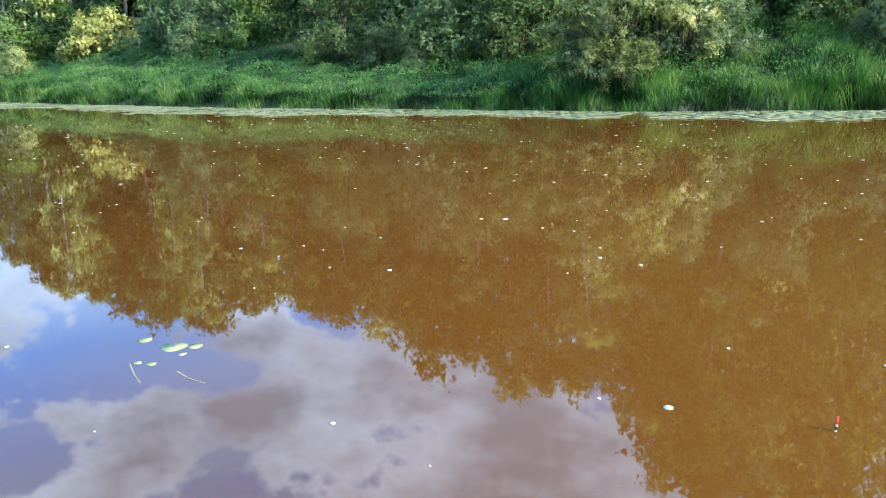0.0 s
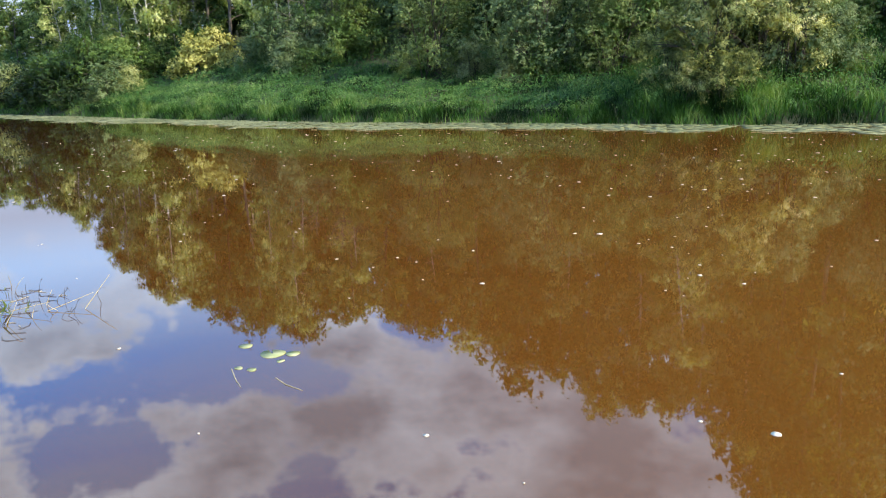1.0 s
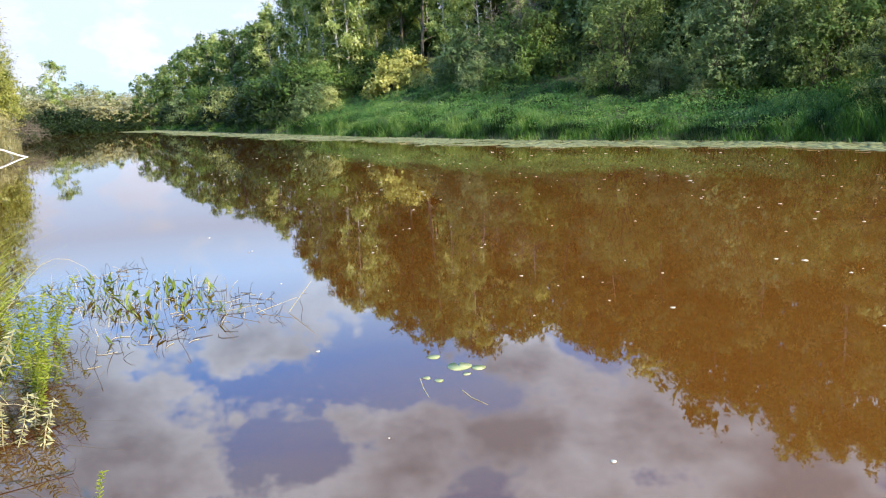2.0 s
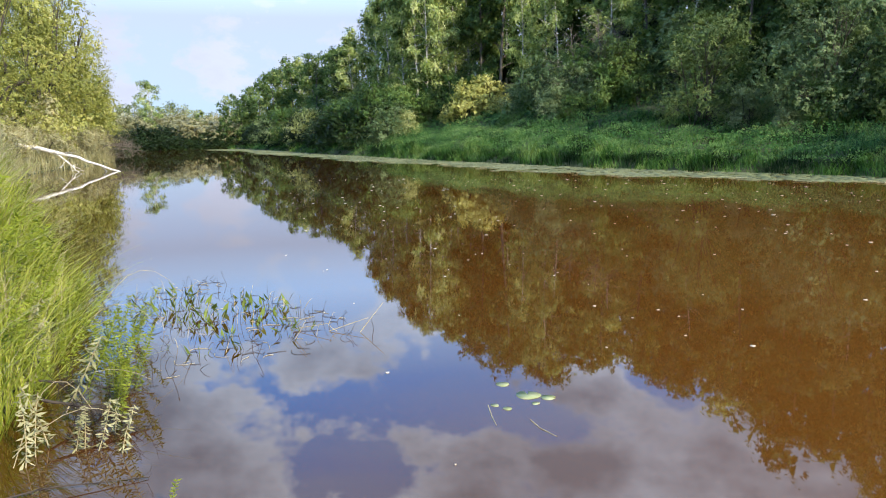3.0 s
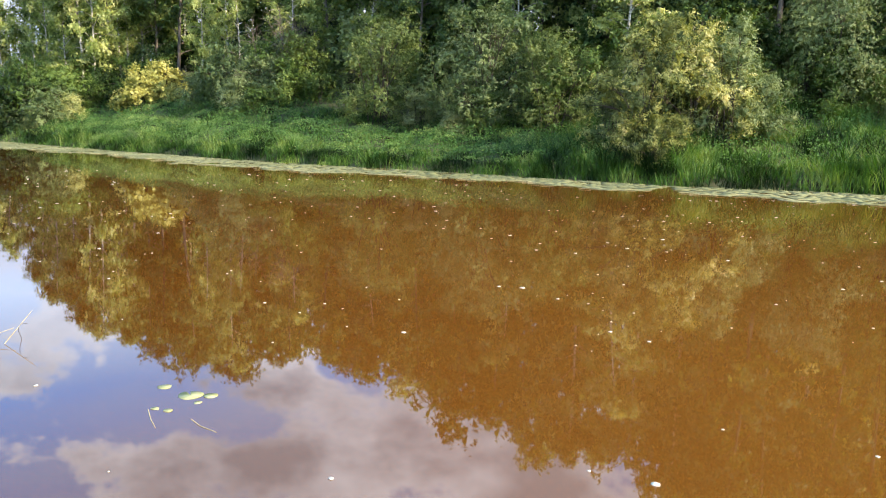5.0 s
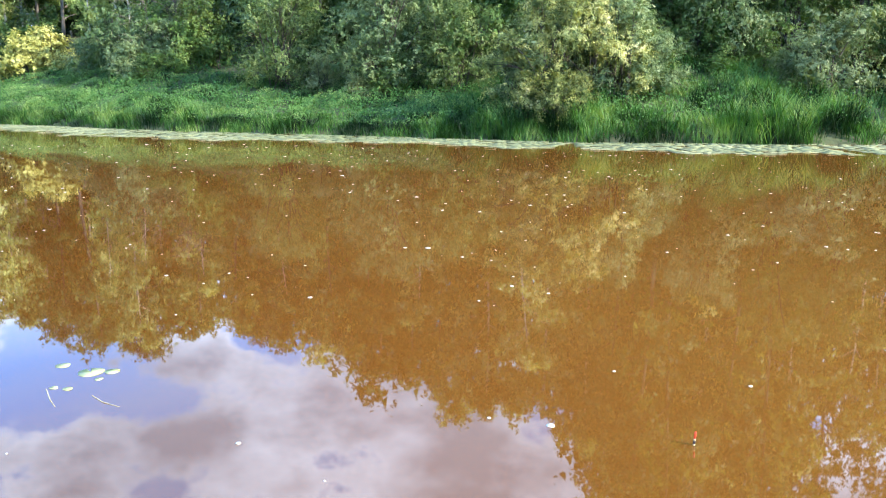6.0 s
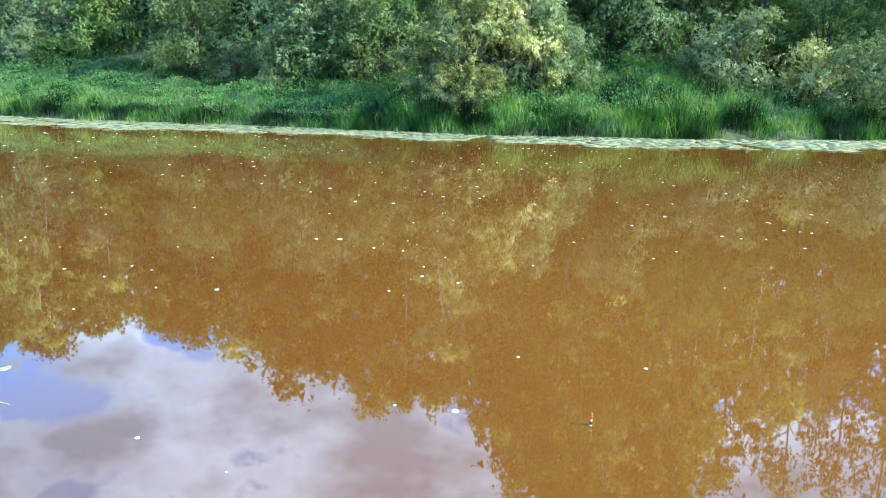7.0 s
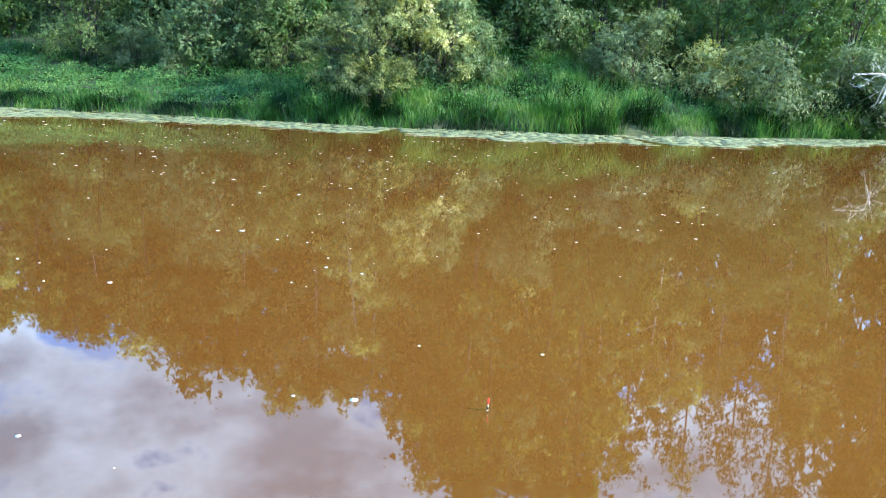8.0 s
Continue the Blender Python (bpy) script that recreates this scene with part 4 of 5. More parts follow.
hp, hb = strip(rng, 36000, 120, 214, 0.2, 10.5, FAR_SHORE)
mask = np.sin(hp[:, 0] * 0.4 + 1.0) + np.sin(hp[:, 1] * 0.5 + hp[:, 0] * 0.2) + np.interp(hp[:, 0], [-30, 0, 15], [1.4, 0.6, 0.7]) > 0
hp = hp[mask]
hz = ground_z(hp)
v, q = leaves(rng, np.column_stack([hp, hz + 0.25 + 0.75 * rng.uniform(0, 1, len(hp)) ** 0.6]), 0.12, 0.5, 0.1, None, 0.25, False, np.array([[0.0, -0.5, 0.8]]))
herbs = part("bank_herbs", mesh_of("bank_herbs", v, q), HERB_FAR)
tagged(herbs, "broad-leaved green herbs growing among the bank grass", "herbs", kind="stuff")


# ---- belt of floating leaves along the far shore ----
def discs(rng, centres, radius, sides=7, notch=True, thick=0.012):
    n = len(centres)
    ang = np.linspace(0, 2 * np.pi, sides, endpoint=False)[None] + rng.uniform(0, 6.28, (n, 1))
    rad = radius[:, None] * rng.uniform(0.82, 1.1, (n, sides))
    if notch:
        rad[:, 0] *= 0.35
    tiltx, tilty = rng.normal(size=(2, n, 1)) * 0.008
    x, y = np.cos(ang) * rad, np.sin(ang) * rad
    ring = np.stack([centres[:, :1] + x, centres[:, 1:2] + y, centres[:, 2:3] + x * tiltx + y * tilty], -1)
    low = ring - (0, 0, thick)
    v = np.concatenate([ring, low], 1).reshape(-1, 3)
    k = np.arange(n)[:, None, None] * 2 * sides
    j = np.arange(sides)
    side_q = (k + np.stack([j, (j + sides), (j + 1) % sides + sides, (j + 1) % sides], -1)[None]).reshape(-1, 4)
    fan = np.stack([np.zeros(sides - 2, int), np.arange(1, sides - 1), np.arange(2, sides)], -1)
    tri = (k + fan[None]).reshape(-1, 3)
    return v, side_q, tri


rng = np.random.default_rng(5)
s, off = rng.uniform(112, 259, 11500), rng.uniform(0, 1, 11500) ** 0.8
edge = 4.7 + 0.8 * np.sin(s * 0.23) + 0.5 * np.sin(s * 0.9 + 1) + 0.4 * np.sin(s * 2.3)
pp = shore_point(s, -off * edge, FAR_SHORE)
v, q, t3 = discs(rng, np.column_stack([pp, rng.uniform(0.004, 0.012, len(pp))]), rng.uniform(0.15, 0.36, len(pp)), 5, True, 0.005)
belt = part("lily_belt", mesh_of("lily_belt", v, q, t3), PAD_FAR)
tagged(belt, "pale green belt of floating lily leaves along the far shore", "lily pads", kind="stuff")


# ---- fallen and bare wood ----
def branch_mesh(seed, pts, r0, twigs, reach, fine=2, r1=0.008):
    """A bare branch along pts with forked side twigs."""
    rng = np.random.default_rng(seed)
    pts = np.array(pts, float)
    s = np.linspace(0, 1, len(pts))
    fine_s = np.linspace(0, 1, 12)
    main = np.column_stack([np.interp(fine_s, s, pts[:, c]) for c in range(3)]) + rng.normal(size=(12, 3)) * r0 * 0.25
    pieces = [tube(main, r0 * (1 - 0.75 * fine_s) + r1 * 0.5, 7)]
    along = unit(pts[-1] - pts[0])
    for k in range(twigs):
        f = rng.uniform(0.15, 1.0)
        a = np.array([np.interp(f, fine_s, main[:, c]) for c in range(3)])
        d = unit(rng.normal(size=3) + along * 0.7)
        ln = reach * rng.uniform(0.4, 1.1) * (1.1 - 0.5 * f)
        mid, tip = a + d * ln * 0.5, a + d * ln + rng.normal(size=3) * ln * 0.15
        pieces.append(tube([a, mid, tip], [r0 * 0.3, r0 * 0.2, r1 * 0.5], 5))
        for _ in range(fine):
            g = rng.uniform(0.4, 1.0)
            b = a + (tip - a) * g
            pieces.append(tube([b, b + unit(d + rng.normal(size=3) * 0.7) * ln * 0.4], [r0 * 0.14, r1 * 0.4], 4))
    return mesh_of("branch", *joined(pieces))


def bare_wood(name, me, mat, label, category):
    return tagged(part(name, me, mat), label, category)


bare_wood("fallen_birch", branch_mesh(1, [(-45.6, 32.6, 1.75), (-44.0, 33.2, 1.52), (-42.0, 34.4, 0.85), (-39.9, 35.6, -0.1)], 0.15, 5, 1.6, 2, 0.02), DEADWOOD,
          "bleached fallen birch trunk slanting from the bank into the water", "fallen trunk")
bare_wood("fallen_branch", branch_mesh(2, [(-43.3, 33.6, 1.25), (-42.7, 34.0, 0.6), (-42.2, 34.4, -0.1)], 0.06, 5, 0.9, 2, 0.01), DEADWOOD,
          "bare bleached branch dipping into the water beside the trunk", "branch")
for k, (az, dist, z0, sc) in enumerate(((-16.0, 61.5, 3.6, 1.0), (-14.2, 60.5, 3.6, 1.15), (-13.2, 62.0, 4.0, 1.2))):
    x, y = polar(az, dist)
    ob = bare_wood("bare_shrub", branch_mesh(20 + k, [(0, 0, 0), (0.2, 0.1, 2.0), (-0.3, 0.2, 5.0)], 0.07, 40, 2.6, 4, 0.018), BARK_GREY, "leafless grey shrub with a tangle of twigs", "shrub")
    ob.matrix_basis = at(x, y, sc)
for k, (x, y) in enumerate(((-56.0, 48.9), (-57.5, 49.4), (-54.6, 46.9))):
    ob = bare_wood("bare_shrub", branch_mesh(30 + k, [(-1.0, -1.0, 0), (0.3, 0.4, 1.5), (2.2, 2.0, 1.2)], 0.06, 40, 2.2, 4, 0.02), BARK_GREY, "grey leafless brush leaning over the water", "shrub")
    ob.matrix_basis = at(x, y, 0.8)
bare_wood("dead_branch", branch_mesh(40, [(35.5, 33.6, 1.0), (33.2, 30.9, 2.6), (31.2, 29.2, 3.3), (29.2, 29.0, 3.2)], 0.035, 14, 1.5, 3, 0.012), DEADWOOD, "bleached bare branch sticking out over the water", "branch")
bare_wood("dead_branch", branch_mesh(41, [(34.6, 33.2, 1.0), (32.6, 30.4, 3.1), (31.3, 29.0, 2.9), (30.5, 28.6, 1.9)], 0.03, 12, 1.2, 3, 0.01), DEADWOOD, "bleached hanging bare branch beside the other", "branch")
bare_wood("drowned_branch", branch_mesh(50, [(-4.55, 2.75, 0.02), (-4.35, 3.0, 0.05), (-4.15, 3.2, 0.03), (-3.95, 3.42, 0.01)], 0.006, 9, 0.25, 2, 0.002), TWIG_DARK, "thin dark branch lying on the water at the bank", "branch")
bare_wood("drowned_branch", branch_mesh(51, [(-5.3, 3.7, 0.25), (-5.0, 3.9, 0.16), (-4.6, 4.0, -0.02)], 0.012, 80, 0.34, 4, 0.002), TWIG_DARK, "dark twiggy brush hanging into the water", "branch")
bare_wood("drowned_branch", branch_mesh(52, [(-5.6, 3.9, 0.3), (-5.5, 4.2, 0.2), (-5.35, 4.65, -0.02)], 0.01, 60, 0.34, 4, 0.002), TWIG_DARK, "dark twiggy brush hanging into the water", "branch")


# ---- plants of the near bank ----
rng = np.random.default_rng(21)
p1, b1 = strip(rng, 15000, 121.0, 130.4, -0.15, 3.2, NEAR_SHORE)
p2, b2 = strip(rng, 13000, 100, 122, 0.05, 4.0, NEAR_SHORE)
gp = np.concatenate([p1, p2])
near = np.concatenate([np.full(len(p1), 0), np.full(len(p2), 1)])
tall = rng.uniform(0.35, 1.0, len(gp)) * np.choose(near, [0.95, 1.1]) * (0.8 + 0.3 * np.sin(gp[:, 0] * 1.9) * np.sin(gp[:, 1] * 2.3))
v, q, t3 = blades(rng, np.column_stack([gp, np.maximum(ground_z(gp), -0.1) - 0.03]), tall, np.choose(near, [0.0075, 0.015]), 0.85)
tagged(part("near_grass", mesh_of("near_grass", v, q, t3), GRASS_NEAR), "bright yellow-green grass overhanging the near water's edge", "grass", kind="stuff")
sp, sb = strip(rng, 2600, 117.0, 130.6, -0.1, 1.6, NEAR_SHORE)
v, q, t3 = blades(rng, np.column_stack([sp, np.maximum(ground_z(sp), -0.1) - 0.03]), rng.uniform(0.4, 1.05, len(sp)), 0.006, 1.2)
tagged(part("straw", mesh_of("straw", v, q, t3), STRAW), "dry bent straw standing among the near grass", "straw", kind="stuff")
ep, eb = strip(rng, 3000, 119.0, 130.2, -0.2, 0.7, NEAR_SHORE)
v, q, t3 = blades(rng, np.column_stack([ep, np.maximum(ground_z(ep), -0.05) - 0.03]), rng.uniform(0.3, 0.75, len(ep)), 0.014, 1.5)
tagged(part("edge_grass", mesh_of("edge_grass", v, q, t3), HERB_NEAR), "broad bent bright green grass blades at the water's edge", "grass", kind="stuff")
rp, rb = strip(rng, 12000, 48, 106, -0.35, 2.4, NEAR_SHORE)
v, q, t3 = blades(rng, np.column_stack([rp, np.maximum(ground_z(rp), -0.1) - 0.03]), rng.uniform(0.5, 1.3, len(rp)), 0.035, 0.7)
tagged(part("dry_grass", mesh_of("dry_grass", v, q, t3), LEAF_PALE), "pale dry grass hanging over the near bank's edge", "grass", kind="stuff")


def herb_meshes(seed, height, pairs, leaf, lean=0.15, wilt=0.0):
    """An upright herb: stem, and pairs of lance-shaped leaves up it."""
    rng = np.random.default_rng(seed)
    s = np.linspace(0, 1, 7)
    a = rng.uniform(0, 6.28)
    pts = np.column_stack([math.cos(a) * lean * height * s**2, math.sin(a) * lean * height * s**2, height * s - 0.05])
    pos, way = [], []
    for k in range(pairs * 2):
        f = 0.15 + 0.85 * (k + 0.5) / (pairs * 2)
        c = np.array([np.interp(f, s, pts[:, i]) for i in range(3)])
        t = k * 2.4 + rng.normal() * 0.35
        d = np.array([math.cos(t), math.sin(t), rng.uniform(0.1, 0.7) - wilt * rng.uniform(0.6, 3.0)])
        pos.append(c + unit(d) * leaf * 0.5 * (1.25 - 0.6 * f))
        way.append(unit(d) * 6)
    v, q = leaves(rng, np.array(pos), leaf, 0.24, 0.3, np.array(way))
    return mesh_of("stem", *tube(pts, 0.006 * (1 - 0.6 * s) + 0.001, 5)), mesh_of("leaves", v, q)


def herb(name, meshes, stem_mat, leaf_mat, label, group):
    top = tagged(new(name), label, "herb", group)
    part("stem", meshes[0], stem_mat, top)
    part("foliage", meshes[1], leaf_mat, top)
    return top


HERBS = [herb("leafy_herb", herb_meshes(400 + k, 0.95, 36, 0.085), HERB_NEAR, HERB_NEAR, "tall bright green leafy herb on the near bank", "herbs of the near bank") for k in range(4)]
WILTED = [herb("wilted_herb", herb_meshes(420 + k, 0.7, 24, 0.095, 0.18, 0.4), STRAW, HERB_WILTED, "pale wilted herb with drooping leaves at the water", "wilted herbs") for k in range(3)]
SHADED_HERBS = [herb("dark_herb", herb_meshes(440 + k, 0.85, 26, 0.085), HERB_SHADED, HERB_SHADED, "leafy herb darkened to stand for shaded gaps in the grass", "dark herbs of the near bank") for k in range(3)]
used = set()


def put_herb(stock, k, m):
    ob = stock[k % len(stock)]
    if ob.name in used:
        ob = copy_thing(ob, Matrix.Identity(4))
    used.add(ob.name)
    ob.matrix_basis = m


def leaning(x, y, z, scale, tilt, towards, turn=0.0):
    return Matrix.Translation((x, y, z)) @ Matrix.Rotation(towards, 4, "Z") @ Matrix.Rotation(tilt, 4, "Y") @ Matrix.Rotation(turn, 4, "Z") @ Matrix.Scale(scale, 4)


for k in range(170):
    s, b = rng.uniform(119.5, 129.6), rng.uniform(-0.1, 1.9)
    x, y = shore_point(s, b, NEAR_SHORE)
    put_herb(HERBS, k, leaning(x, y, float(ground_z([(x, y)])[0]) - 0.03, rng.uniform(0.65, 1.15), rng.uniform(0, 0.3), rng.uniform(0, 6.28), rng.uniform(0, 6)))
for k in range(70):
    s, b = rng.uniform(120.5, 129.8), rng.uniform(-0.15, 0.9)
    x, y = shore_point(s, b, NEAR_SHORE)
    put_herb(SHADED_HERBS, k, leaning(x, y, float(ground_z([(x, y)])[0]) - 0.03, rng.uniform(0.45, 0.85), rng.uniform(0, 0.5), rng.uniform(0, 6.28), rng.uniform(0, 6)))
for k in range(28):
    s, b = rng.uniform(127.6, 131.0), rng.uniform(-0.05, 0.5)
    x, y = shore_point(s, b, NEAR_SHORE)
    put_herb(WILTED, k, leaning(x, y, float(ground_z([(x, y)])[0]) - 0.03, rng.uniform(0.55, 0.85), rng.uniform(0.1, 0.5), rng.uniform(0.2, 1.4), rng.uniform(0, 6)))
put_herb(WILTED, 1, leaning(-5.35, 3.95, 0.1, 0.95, 0.55, 0.3, 1.0))
put_herb(HERBS, 2, leaning(-5.45, 4.15, 0.1, 0.9, 0.6, 0.5, 2.0))
put_herb(HERBS, 0, leaning(-3.45, 3.08, -0.16, 0.42, 0.05, 0.0, 0.0))
for k, (x, y, sc) in enumerate(((-4.85, 3.98, 0.58), (-5.0, 4.12, 0.5), (-5.25, 4.3, 0.55), (-5.6, 4.55, 0.6), (-6.0, 4.95, 0.6))):
    put_herb(HERBS, k, leaning(x, y, -0.06, sc, 0.15, 0.5 + k, k))
for k, (x, y, sc) in enumerate(((-4.78, 3.88, 0.5), (-4.85, 3.2, 0.75), (-4.95, 3.35, 0.7), (-5.0, 3.5, 0.8))):
    put_herb(WILTED, k, leaning(x, y, -0.02, sc, 0.2, 0.4 + k, k))
for k in range(70):
    s, b = rng.uniform(121.5, 129.4), rng.uniform(-0.3, 0.35)
    x, y = shore_point(s, b, NEAR_SHORE)
    put_herb(HERBS, k, leaning(x, y, max(float(ground_z([(x, y)])[0]), -0.05) - 0.03, rng.uniform(0.5, 0.85), rng.uniform(0.1, 0.5), rng.uniform(0.0, 1.2), rng.uniform(0, 6)))
# clumps that stand out into the water
for cx, cy, n, sc in ((-6.72, 5.72, 6, 0.62), (-6.35, 5.25, 5, 0.55), (-5.6, 4.65, 7, 0.68), (-5.3, 4.3, 4, 0.5)):
    for k in range(n):
        put_herb(HERBS, k, leaning(cx + rng.normal() * 0.09, cy + rng.normal() * 0.09, -0.05, sc * rng.uniform(0.7, 1.1), rng.uniform(0.05, 0.4), rng.uniform(-0.6, 1.6), rng.uniform(0, 6)))
for k in range(4):
    put_herb(WILTED, k, leaning(-4.72 + rng.normal() * 0.12, 3.66 + rng.normal() * 0.12, -0.03, rng.uniform(0.5, 0.75), rng.uniform(0.1, 0.5), rng.uniform(-0.4, 1.4), rng.uniform(0, 6)))
put_herb(HERBS, 3, leaning(-6.75, 5.9, 0.05, 0.65, 0.5, 0.6, 0.4))
put_herb(HERBS, 1, leaning(-6.3, 5.3, 0.05, 0.6, 0.6, 0.4, 3.0))

# long bent straws over the water
for k, (x, y, ln, up, turn) in enumerate(((-4.75, 3.05, 0.75, 0.28, 0.75), (-5.6, 4.0, 0.8, 0.2, 0.5), (-4.6, 2.95, 0.5, 0.5, 1.2), (-6.6, 4.9, 0.9, 0.45, 0.6), (-7.2, 5.7, 1.0, 0.6, 0.7))):
    s = np.linspace(0, 1, 8)
    pts = np.column_stack([x + math.cos(turn) * ln * s, y + math.sin(turn) * ln * s, 0.15 + up * np.sin(s * 2.6)])
    tagged(part("grass_stalk", mesh_of("grass_stalk", *tube(pts, 0.0022 * (1 - 0.7 * s) + 0.0006, 5)), STRAW), "dry straw-coloured grass stalk arching over the water", "stalk", "dry stalks")


# ---- arrowhead in the shallows ----
def arrow_leaf(length, width):
    h = 0.012
    v = [(0, 0.0, 0), (0, length, 0.0), (width * 0.5, length * 0.18, h), (width * 0.42, -length * 0.45, h * 1.5), (-width * 0.5, length * 0.18, h), (-width * 0.42, -length * 0.45, h * 1.5)]
    return np.array(v, float), np.array([(0, 2, 1), (0, 3, 2), (0, 1, 4), (0, 4, 5)])


def arrowhead(seed):
    rng = np.random.default_rng(seed)
    top = tagged(new("arrowhead_plant"), "dark green arrowhead plant standing in shallow water", "water plant", "arrowhead plants")
    for k in range(int(rng.integers(2, 5))):
        a, h = rng.uniform(0, 6.28), rng.uniform(0.01, 0.13)
        r = rng.uniform(0.02, 0.14)
        tip = np.array([math.cos(a) * (r + 0.05), math.sin(a) * (r + 0.05), h])
        stem = part("stem", mesh_of("stem", *tube([(math.cos(a) * 0.02, math.sin(a) * 0.02, -0.15), tip * (0.7, 0.7, 0.5), tip], [0.005, 0.004, 0.003], 5)), MARSH_LEAF, top)
        if rng.uniform() < 0.7:
            v, f = arrow_leaf(rng.uniform(0.075, 0.14), rng.uniform(0.035, 0.065))
            m = np.array(Euler((rng.uniform(0.3, 1.4), rng.uniform(-0.5, 0.5), a - 1.57)).to_matrix())
            part("leaf", mesh_of("leaf", v @ m.T + tip, f), MARSH_LEAF, top)
    return top


stock = [arrowhead(500 + k) for k in range(9)]
corners = [np.array(c) for c in ((-8.3, 7.3), (-8.2, 8.8), (-5.0, 7.3), (-5.7, 5.25))]
made = 0
for k in range(46):
    u, w = rng.uniform(0, 1) ** 0.7, rng.uniform(0, 1)
    x, y = (corners[0] * (1 - u) + corners[3] * u) * (1 - w) + (corners[1] * (1 - u) + corners[2] * u) * w
    if in_river([(x, y)])[0]:
        m = Matrix.Translation((x, y, 0)) @ Matrix.Rotation(rng.uniform(0, 6.28), 4, "Z") @ Matrix.Scale(rng.uniform(0.55, 1.05), 4)
        ob = stock[made] if made < len(stock) else copy_thing(stock[made % len(stock)], Matrix.Identity(4))
        ob.matrix_basis = m
        made += 1
# limp stalks and ribbon leaves floating and standing among them
pieces = []
for k in range(250):
    u, w = rng.uniform(-0.1, 1.15), rng.uniform(-0.05, 1.1)
    x, y = (corners[0] * (1 - u) + corners[3] * u) * (1 - w) + (corners[1] * (1 - u) + corners[2] * u) * w
    a, ln, up = rng.normal() * 1.1, rng.uniform(0.05, 0.26), (rng.uniform(0.04, 0.22) if rng.uniform() < 0.55 else 0.0)
    s = np.linspace(0, 1, 5)
    bow = rng.normal() * 0.25 * ln * np.sin(s * 3.1)
    reach = ln * s * (0.45 if up else 1)
    pts = np.column_stack([x + math.cos(a) * reach - math.sin(a) * bow, y + math.sin(a) * reach + math.cos(a) * bow, 0.004 + up * np.sin(s * rng.uniform(1.2, 2.6))])
    pieces.append(tube(pts, 0.0022 * (1 - 0.6 * s) + 0.0008, 4))
tagged(part("water_stalks", mesh_of("water_stalks", *joined(pieces[:90])), STRAW), "limp pale stalks among the water plants", "stalks", kind="stuff")
tagged(part("water_stalks", mesh_of("water_stalks", *joined(pieces[90:])), TWIG_DARK), "thin brown stalks standing among the water plants", "stalks", kind="stuff")
for x, y, a, ln, up in ((-4.95, 7.0, 0.7, 0.45, 0.12), (-5.4, 6.9, 0.2, 0.5, 0.1), (-4.6, 7.1, 1.0, 0.3, 0.3)):
    s = np.linspace(0, 1, 5)
    pts = np.column_stack([x + math.cos(a) * ln * s, y + math.sin(a) * ln * s, 0.004 + up * s])
    tagged(part("reed_stalk", mesh_of("reed_stalk", *tube(pts, 0.003 * (1 - 0.6 * s) + 0.001, 5)), STRAW), "single dry reed stalk slanting from the water", "stalk", "reed stalks")


# ---- floating leaves, foam and the fishing float ----
PAD_NEAR = leaf_material("near lily pads", [(0.0, (0.28, 0.32, 0.15)), (1.0, (0.46, 0.47, 0.29))], (1, 1, 1), 0.0, 0.3, 0.3, 9.0)


def lily_pad(radius, seed, wide):
    rng = np.random.default_rng(seed)
    n = 28
    ang = np.linspace(0.16, 2 * math.pi - 0.16, n)
    r = radius * (1 + 0.05 * np.sin(ang * 3 + seed) + rng.normal(size=n) * 0.012)
    top = np.column_stack([np.cos(ang) * r * wide, np.sin(ang) * r, 0.0022 + 0.001 * np.sin(ang * 2 + seed)])
    v = np.vstack([[(0, 0, 0.002)], top, top - (0, 0, 0.003), [(0, 0, -0.001)]])
    tri = [(0, i, i + 1) for i in range(1, n)] + [(2 * n + 1, n + i + 1, n + i) for i in range(1, n)]
    quad = [(i, n + i, n + i + 1, i + 1) for i in range(1, n)] + [(0, 2 * n + 1, n + 1, 1), (0, n, 2 * n, 2 * n + 1)]
    me = mesh_of("lily_pad", v, quad, tri)
    return me


for k, (x, y, r, wide, turn) in enumerate(((-2.20, 5.87, 0.105, 0.95, 2.1), (-2.03, 5.88, 0.06, 1.0, 0.4), (-2.50, 6.05, 0.06, 1.0, 3.4), (-2.08, 5.71, 0.03, 1.2, 1.0), (-2.25, 5.51, 0.04, 0.9, 4.0), (-2.37, 5.54, 0.03, 1.3, 2.6))):
    ob = part("lily_pad", lily_pad(r, k, wide), PAD_NEAR)
    ob.matrix_basis = Matrix.Translation((x, y, 0.0005)) @ Matrix.Rotation(turn, 4, "Z")
    tagged(ob, "pale yellow-green lily pad floating on the brown water", "lily pad", "floating lily pads")
for pts in ([(-2.42, 5.52, 0.0), (-2.3, 5.3, 0.002), (-2.2, 5.15, 0.0)], [(-2.0, 5.35, 0.001), (-1.88, 5.22, 0.002), (-1.72, 5.12, 0.0)]):
    tagged(part("water_stalk", mesh_of("water_stalk", *tube(pts, [0.004, 0.004, 0.003], 5)), STRAW), "limp plant stalk lying at the water's surface", "stalk", "limp stalks")

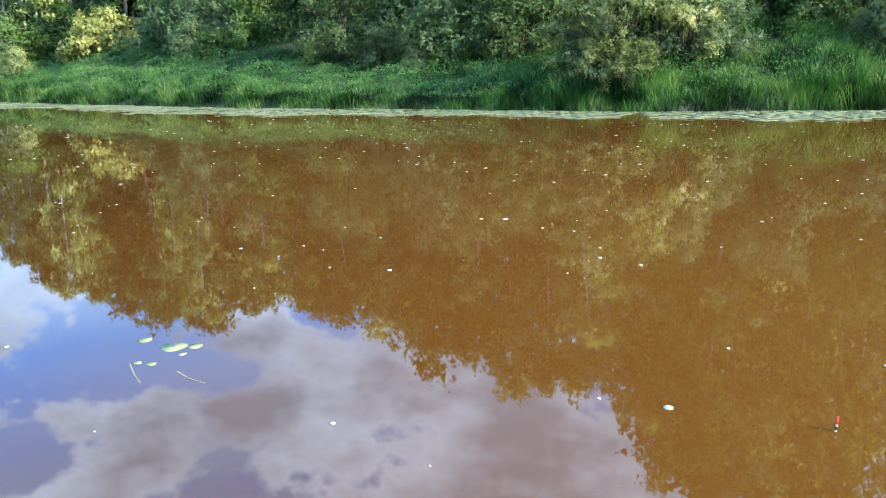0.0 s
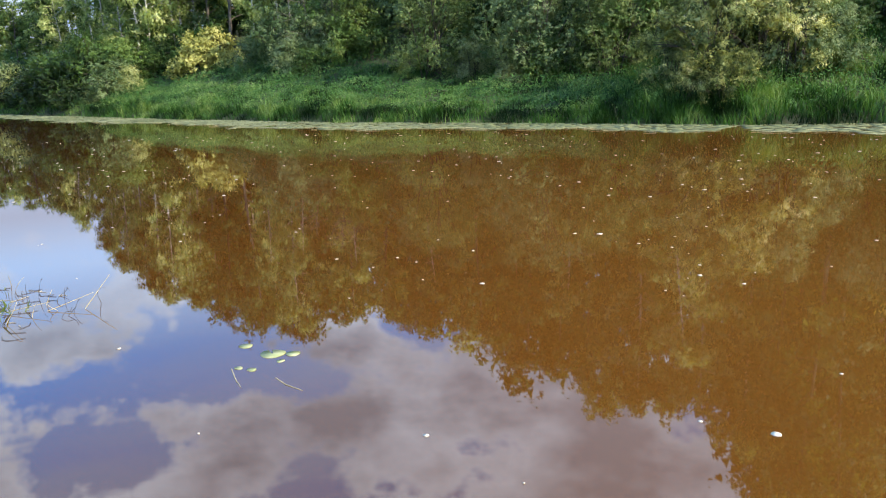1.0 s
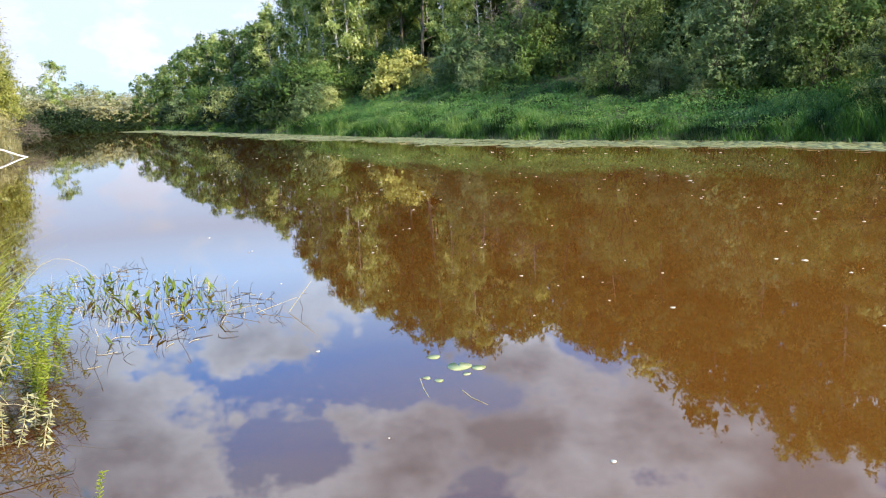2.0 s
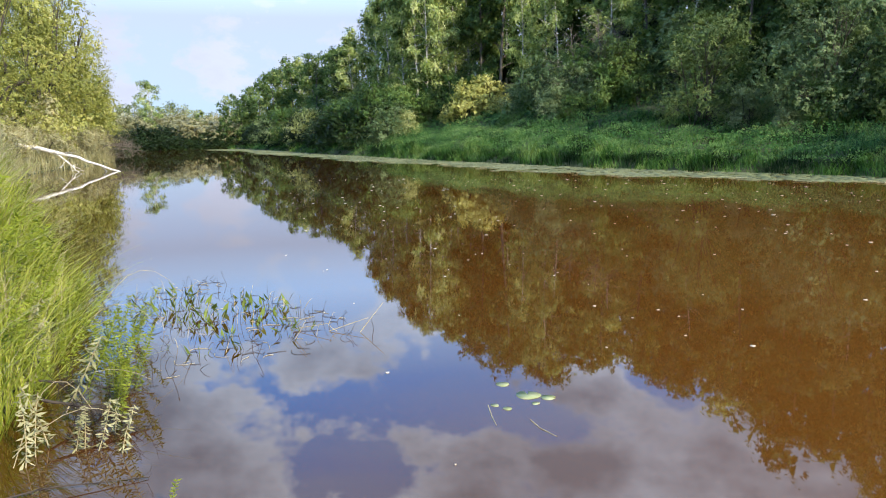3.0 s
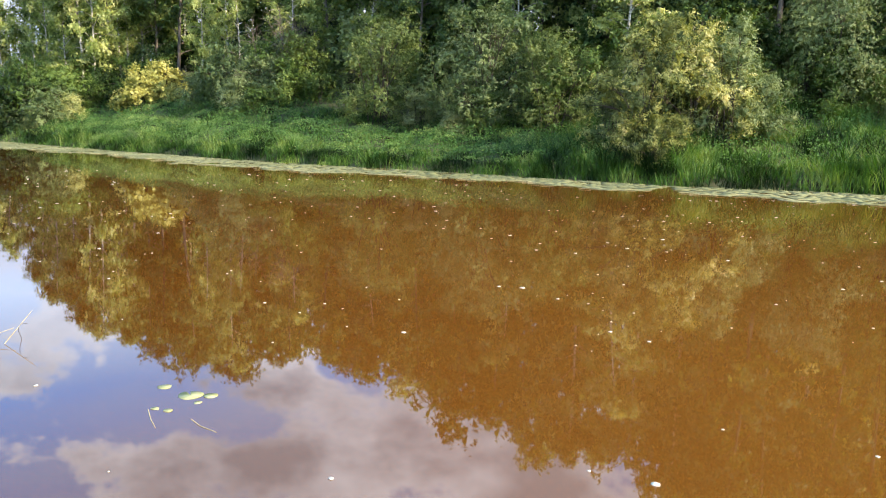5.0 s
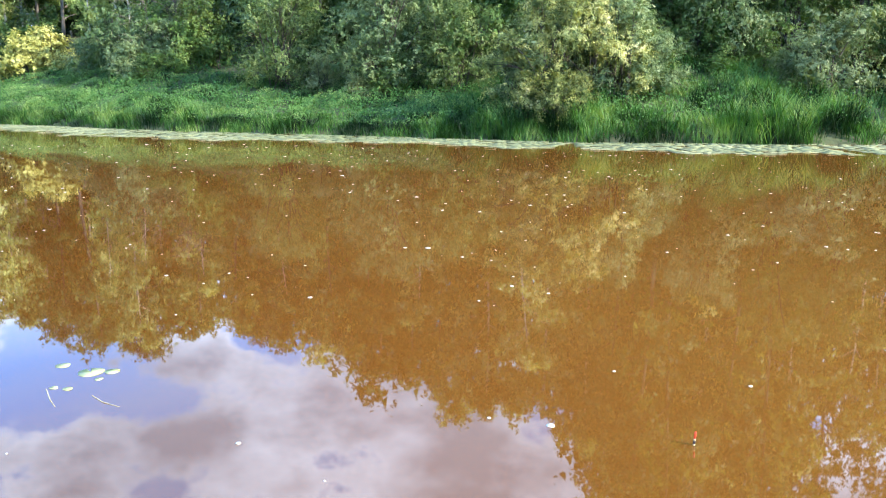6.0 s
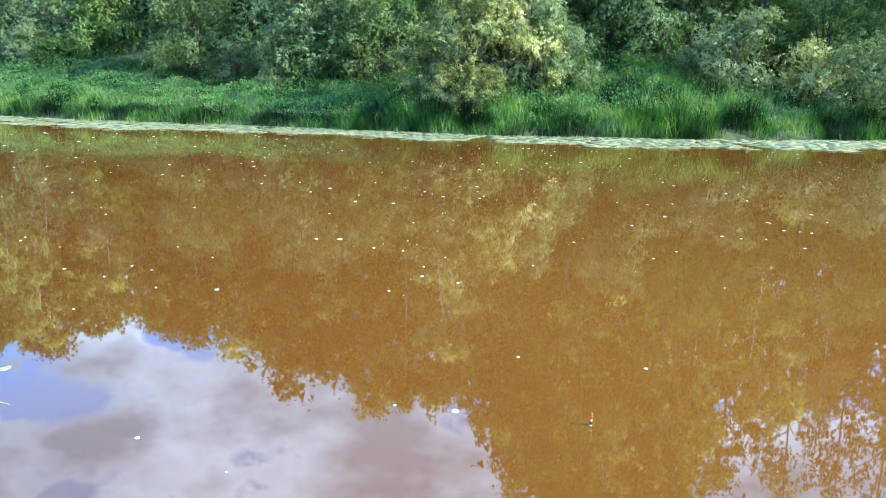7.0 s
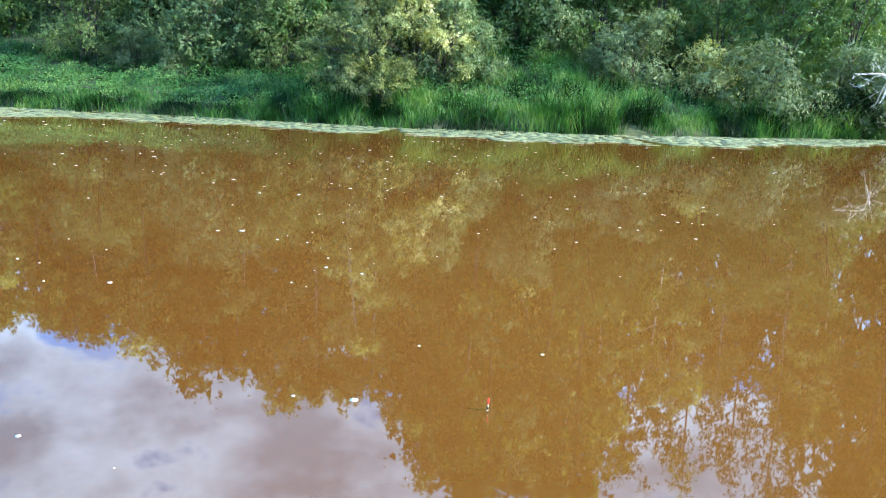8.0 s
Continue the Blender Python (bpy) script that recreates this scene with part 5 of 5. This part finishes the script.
rng = np.random.default_rng(31)
n = 520
fy = 7.5 + 26 * rng.uniform(0, 1, n) ** 0.8
fx = rng.uniform(-0.75, 0.95, n) * fy + rng.normal(size=n) * 0.6
keep = in_river(np.column_stack([fx, fy])) & (shore_distance(np.column_stack([fx, fy]), FAR_SHORE) > 5.5)
fx, fy = fx[keep], fy[keep]
fr = 1.0 * rng.uniform(0.007, 0.022, len(fx)) * rng.uniform(0.6, 1.6, len(fx)) * np.interp(fy, [6, 14, 30], [0.8, 1.2, 2.2])
near_flecks = np.array([(1.44, 4.58, 0.032), (-0.72, 4.45, 0.02), (1.02, 4.74, 0.015), (0.9, 10.8, 0.05), (-3.6, 5.95, 0.02), (3.2, 5.2, 0.018), (2.2, 5.6, 0.015), (-0.1, 3.9, 0.007), (-2.2, 4.4, 0.008)])
fc = np.column_stack([np.r_[fx, near_flecks[:, 0]], np.r_[fy, near_flecks[:, 1]], np.full(len(fx) + len(near_flecks), 0.004)])
v, q, t3 = discs(rng, fc, np.r_[fr, near_flecks[:, 2]], 8, False, 0.003)
tagged(part("foam_flecks", mesh_of("foam_flecks", v, q, t3), FOAM), "white foam flecks scattered over the brown water", "foam", kind="stuff")

top = tagged(new("fishing_float"), "small red-tipped fishing float standing in the water", "fishing float")
for name, z0, z1, r0, r1, mat in (("antenna", 0.045, 0.095, 0.0075, 0.006, RED), ("collar", 0.030, 0.045, 0.0075, 0.0075, BALSA), ("band", 0.006, 0.030, 0.0085, 0.0075, BLACK), ("body", -0.06, 0.006, 0.003, 0.0088, BALSA)):
    zs = np.array([z0, z0 + 0.0015, (z0 + z1) / 2, z1 - 0.0015, z1])
    rs = np.array([0.0006, r0, (r0 + r1) / 2 * 1.06, r1, 0.0006])
    part(name, mesh_of(name, *tube(np.column_stack([0 * zs, 0.0005 * np.arange(5) / 5, zs]), rs, 12)), mat, top)
top.matrix_basis = Matrix.Translation((2.34, 4.22, 0)) @ Matrix.Rotation(0.06, 4, "Y")

# bleached dead leaves and stalks along the belt's outer edge
rng = np.random.default_rng(61)
pieces = []
for k in range(380):
    s = 116 + 80 * rng.uniform(0, 1) ** 1.3
    rim = 5.0 + 0.8 * math.sin(s * 0.23) + 0.5 * math.sin(s * 0.9 + 1) + 0.4 * math.sin(s * 2.3)
    x, y = shore_point(s, -rim * rng.uniform(0.82, 1.06), FAR_SHORE)
    a, ln, w = rng.normal() * 0.25 - 0.35, rng.uniform(0.15, 0.6), rng.uniform(0.03, 0.1)
    q = np.linspace(-0.5, 0.5, 4)
    ribs = []
    for f in q:
        half = w * (1 - (2 * f) ** 2 * 0.6)
        c = np.array([x + math.cos(a) * ln * f, y + math.sin(a) * ln * f, 0.034])
        n2 = np.array([-math.sin(a), math.cos(a), 0]) * half * 0.5
        ribs += [c + n2, c - n2, c - n2 - (0, 0, 0.012), c + n2 - (0, 0, 0.012)]
    f4 = [(4 * i + j, 4 * i + (j + 1) % 4, 4 * i + 4 + (j + 1) % 4, 4 * i + 4 + j) for i in range(3) for j in range(4)] + [(0, 1, 2, 3), (12, 15, 14, 13)]
    pieces.append((np.array(ribs), np.array(f4)))
tagged(part("dead_leaves", mesh_of("dead_leaves", *joined(pieces)), HERB_WILTED), "bleached dead leaves along the edge of the lily belt", "dead leaves", kind="stuff")
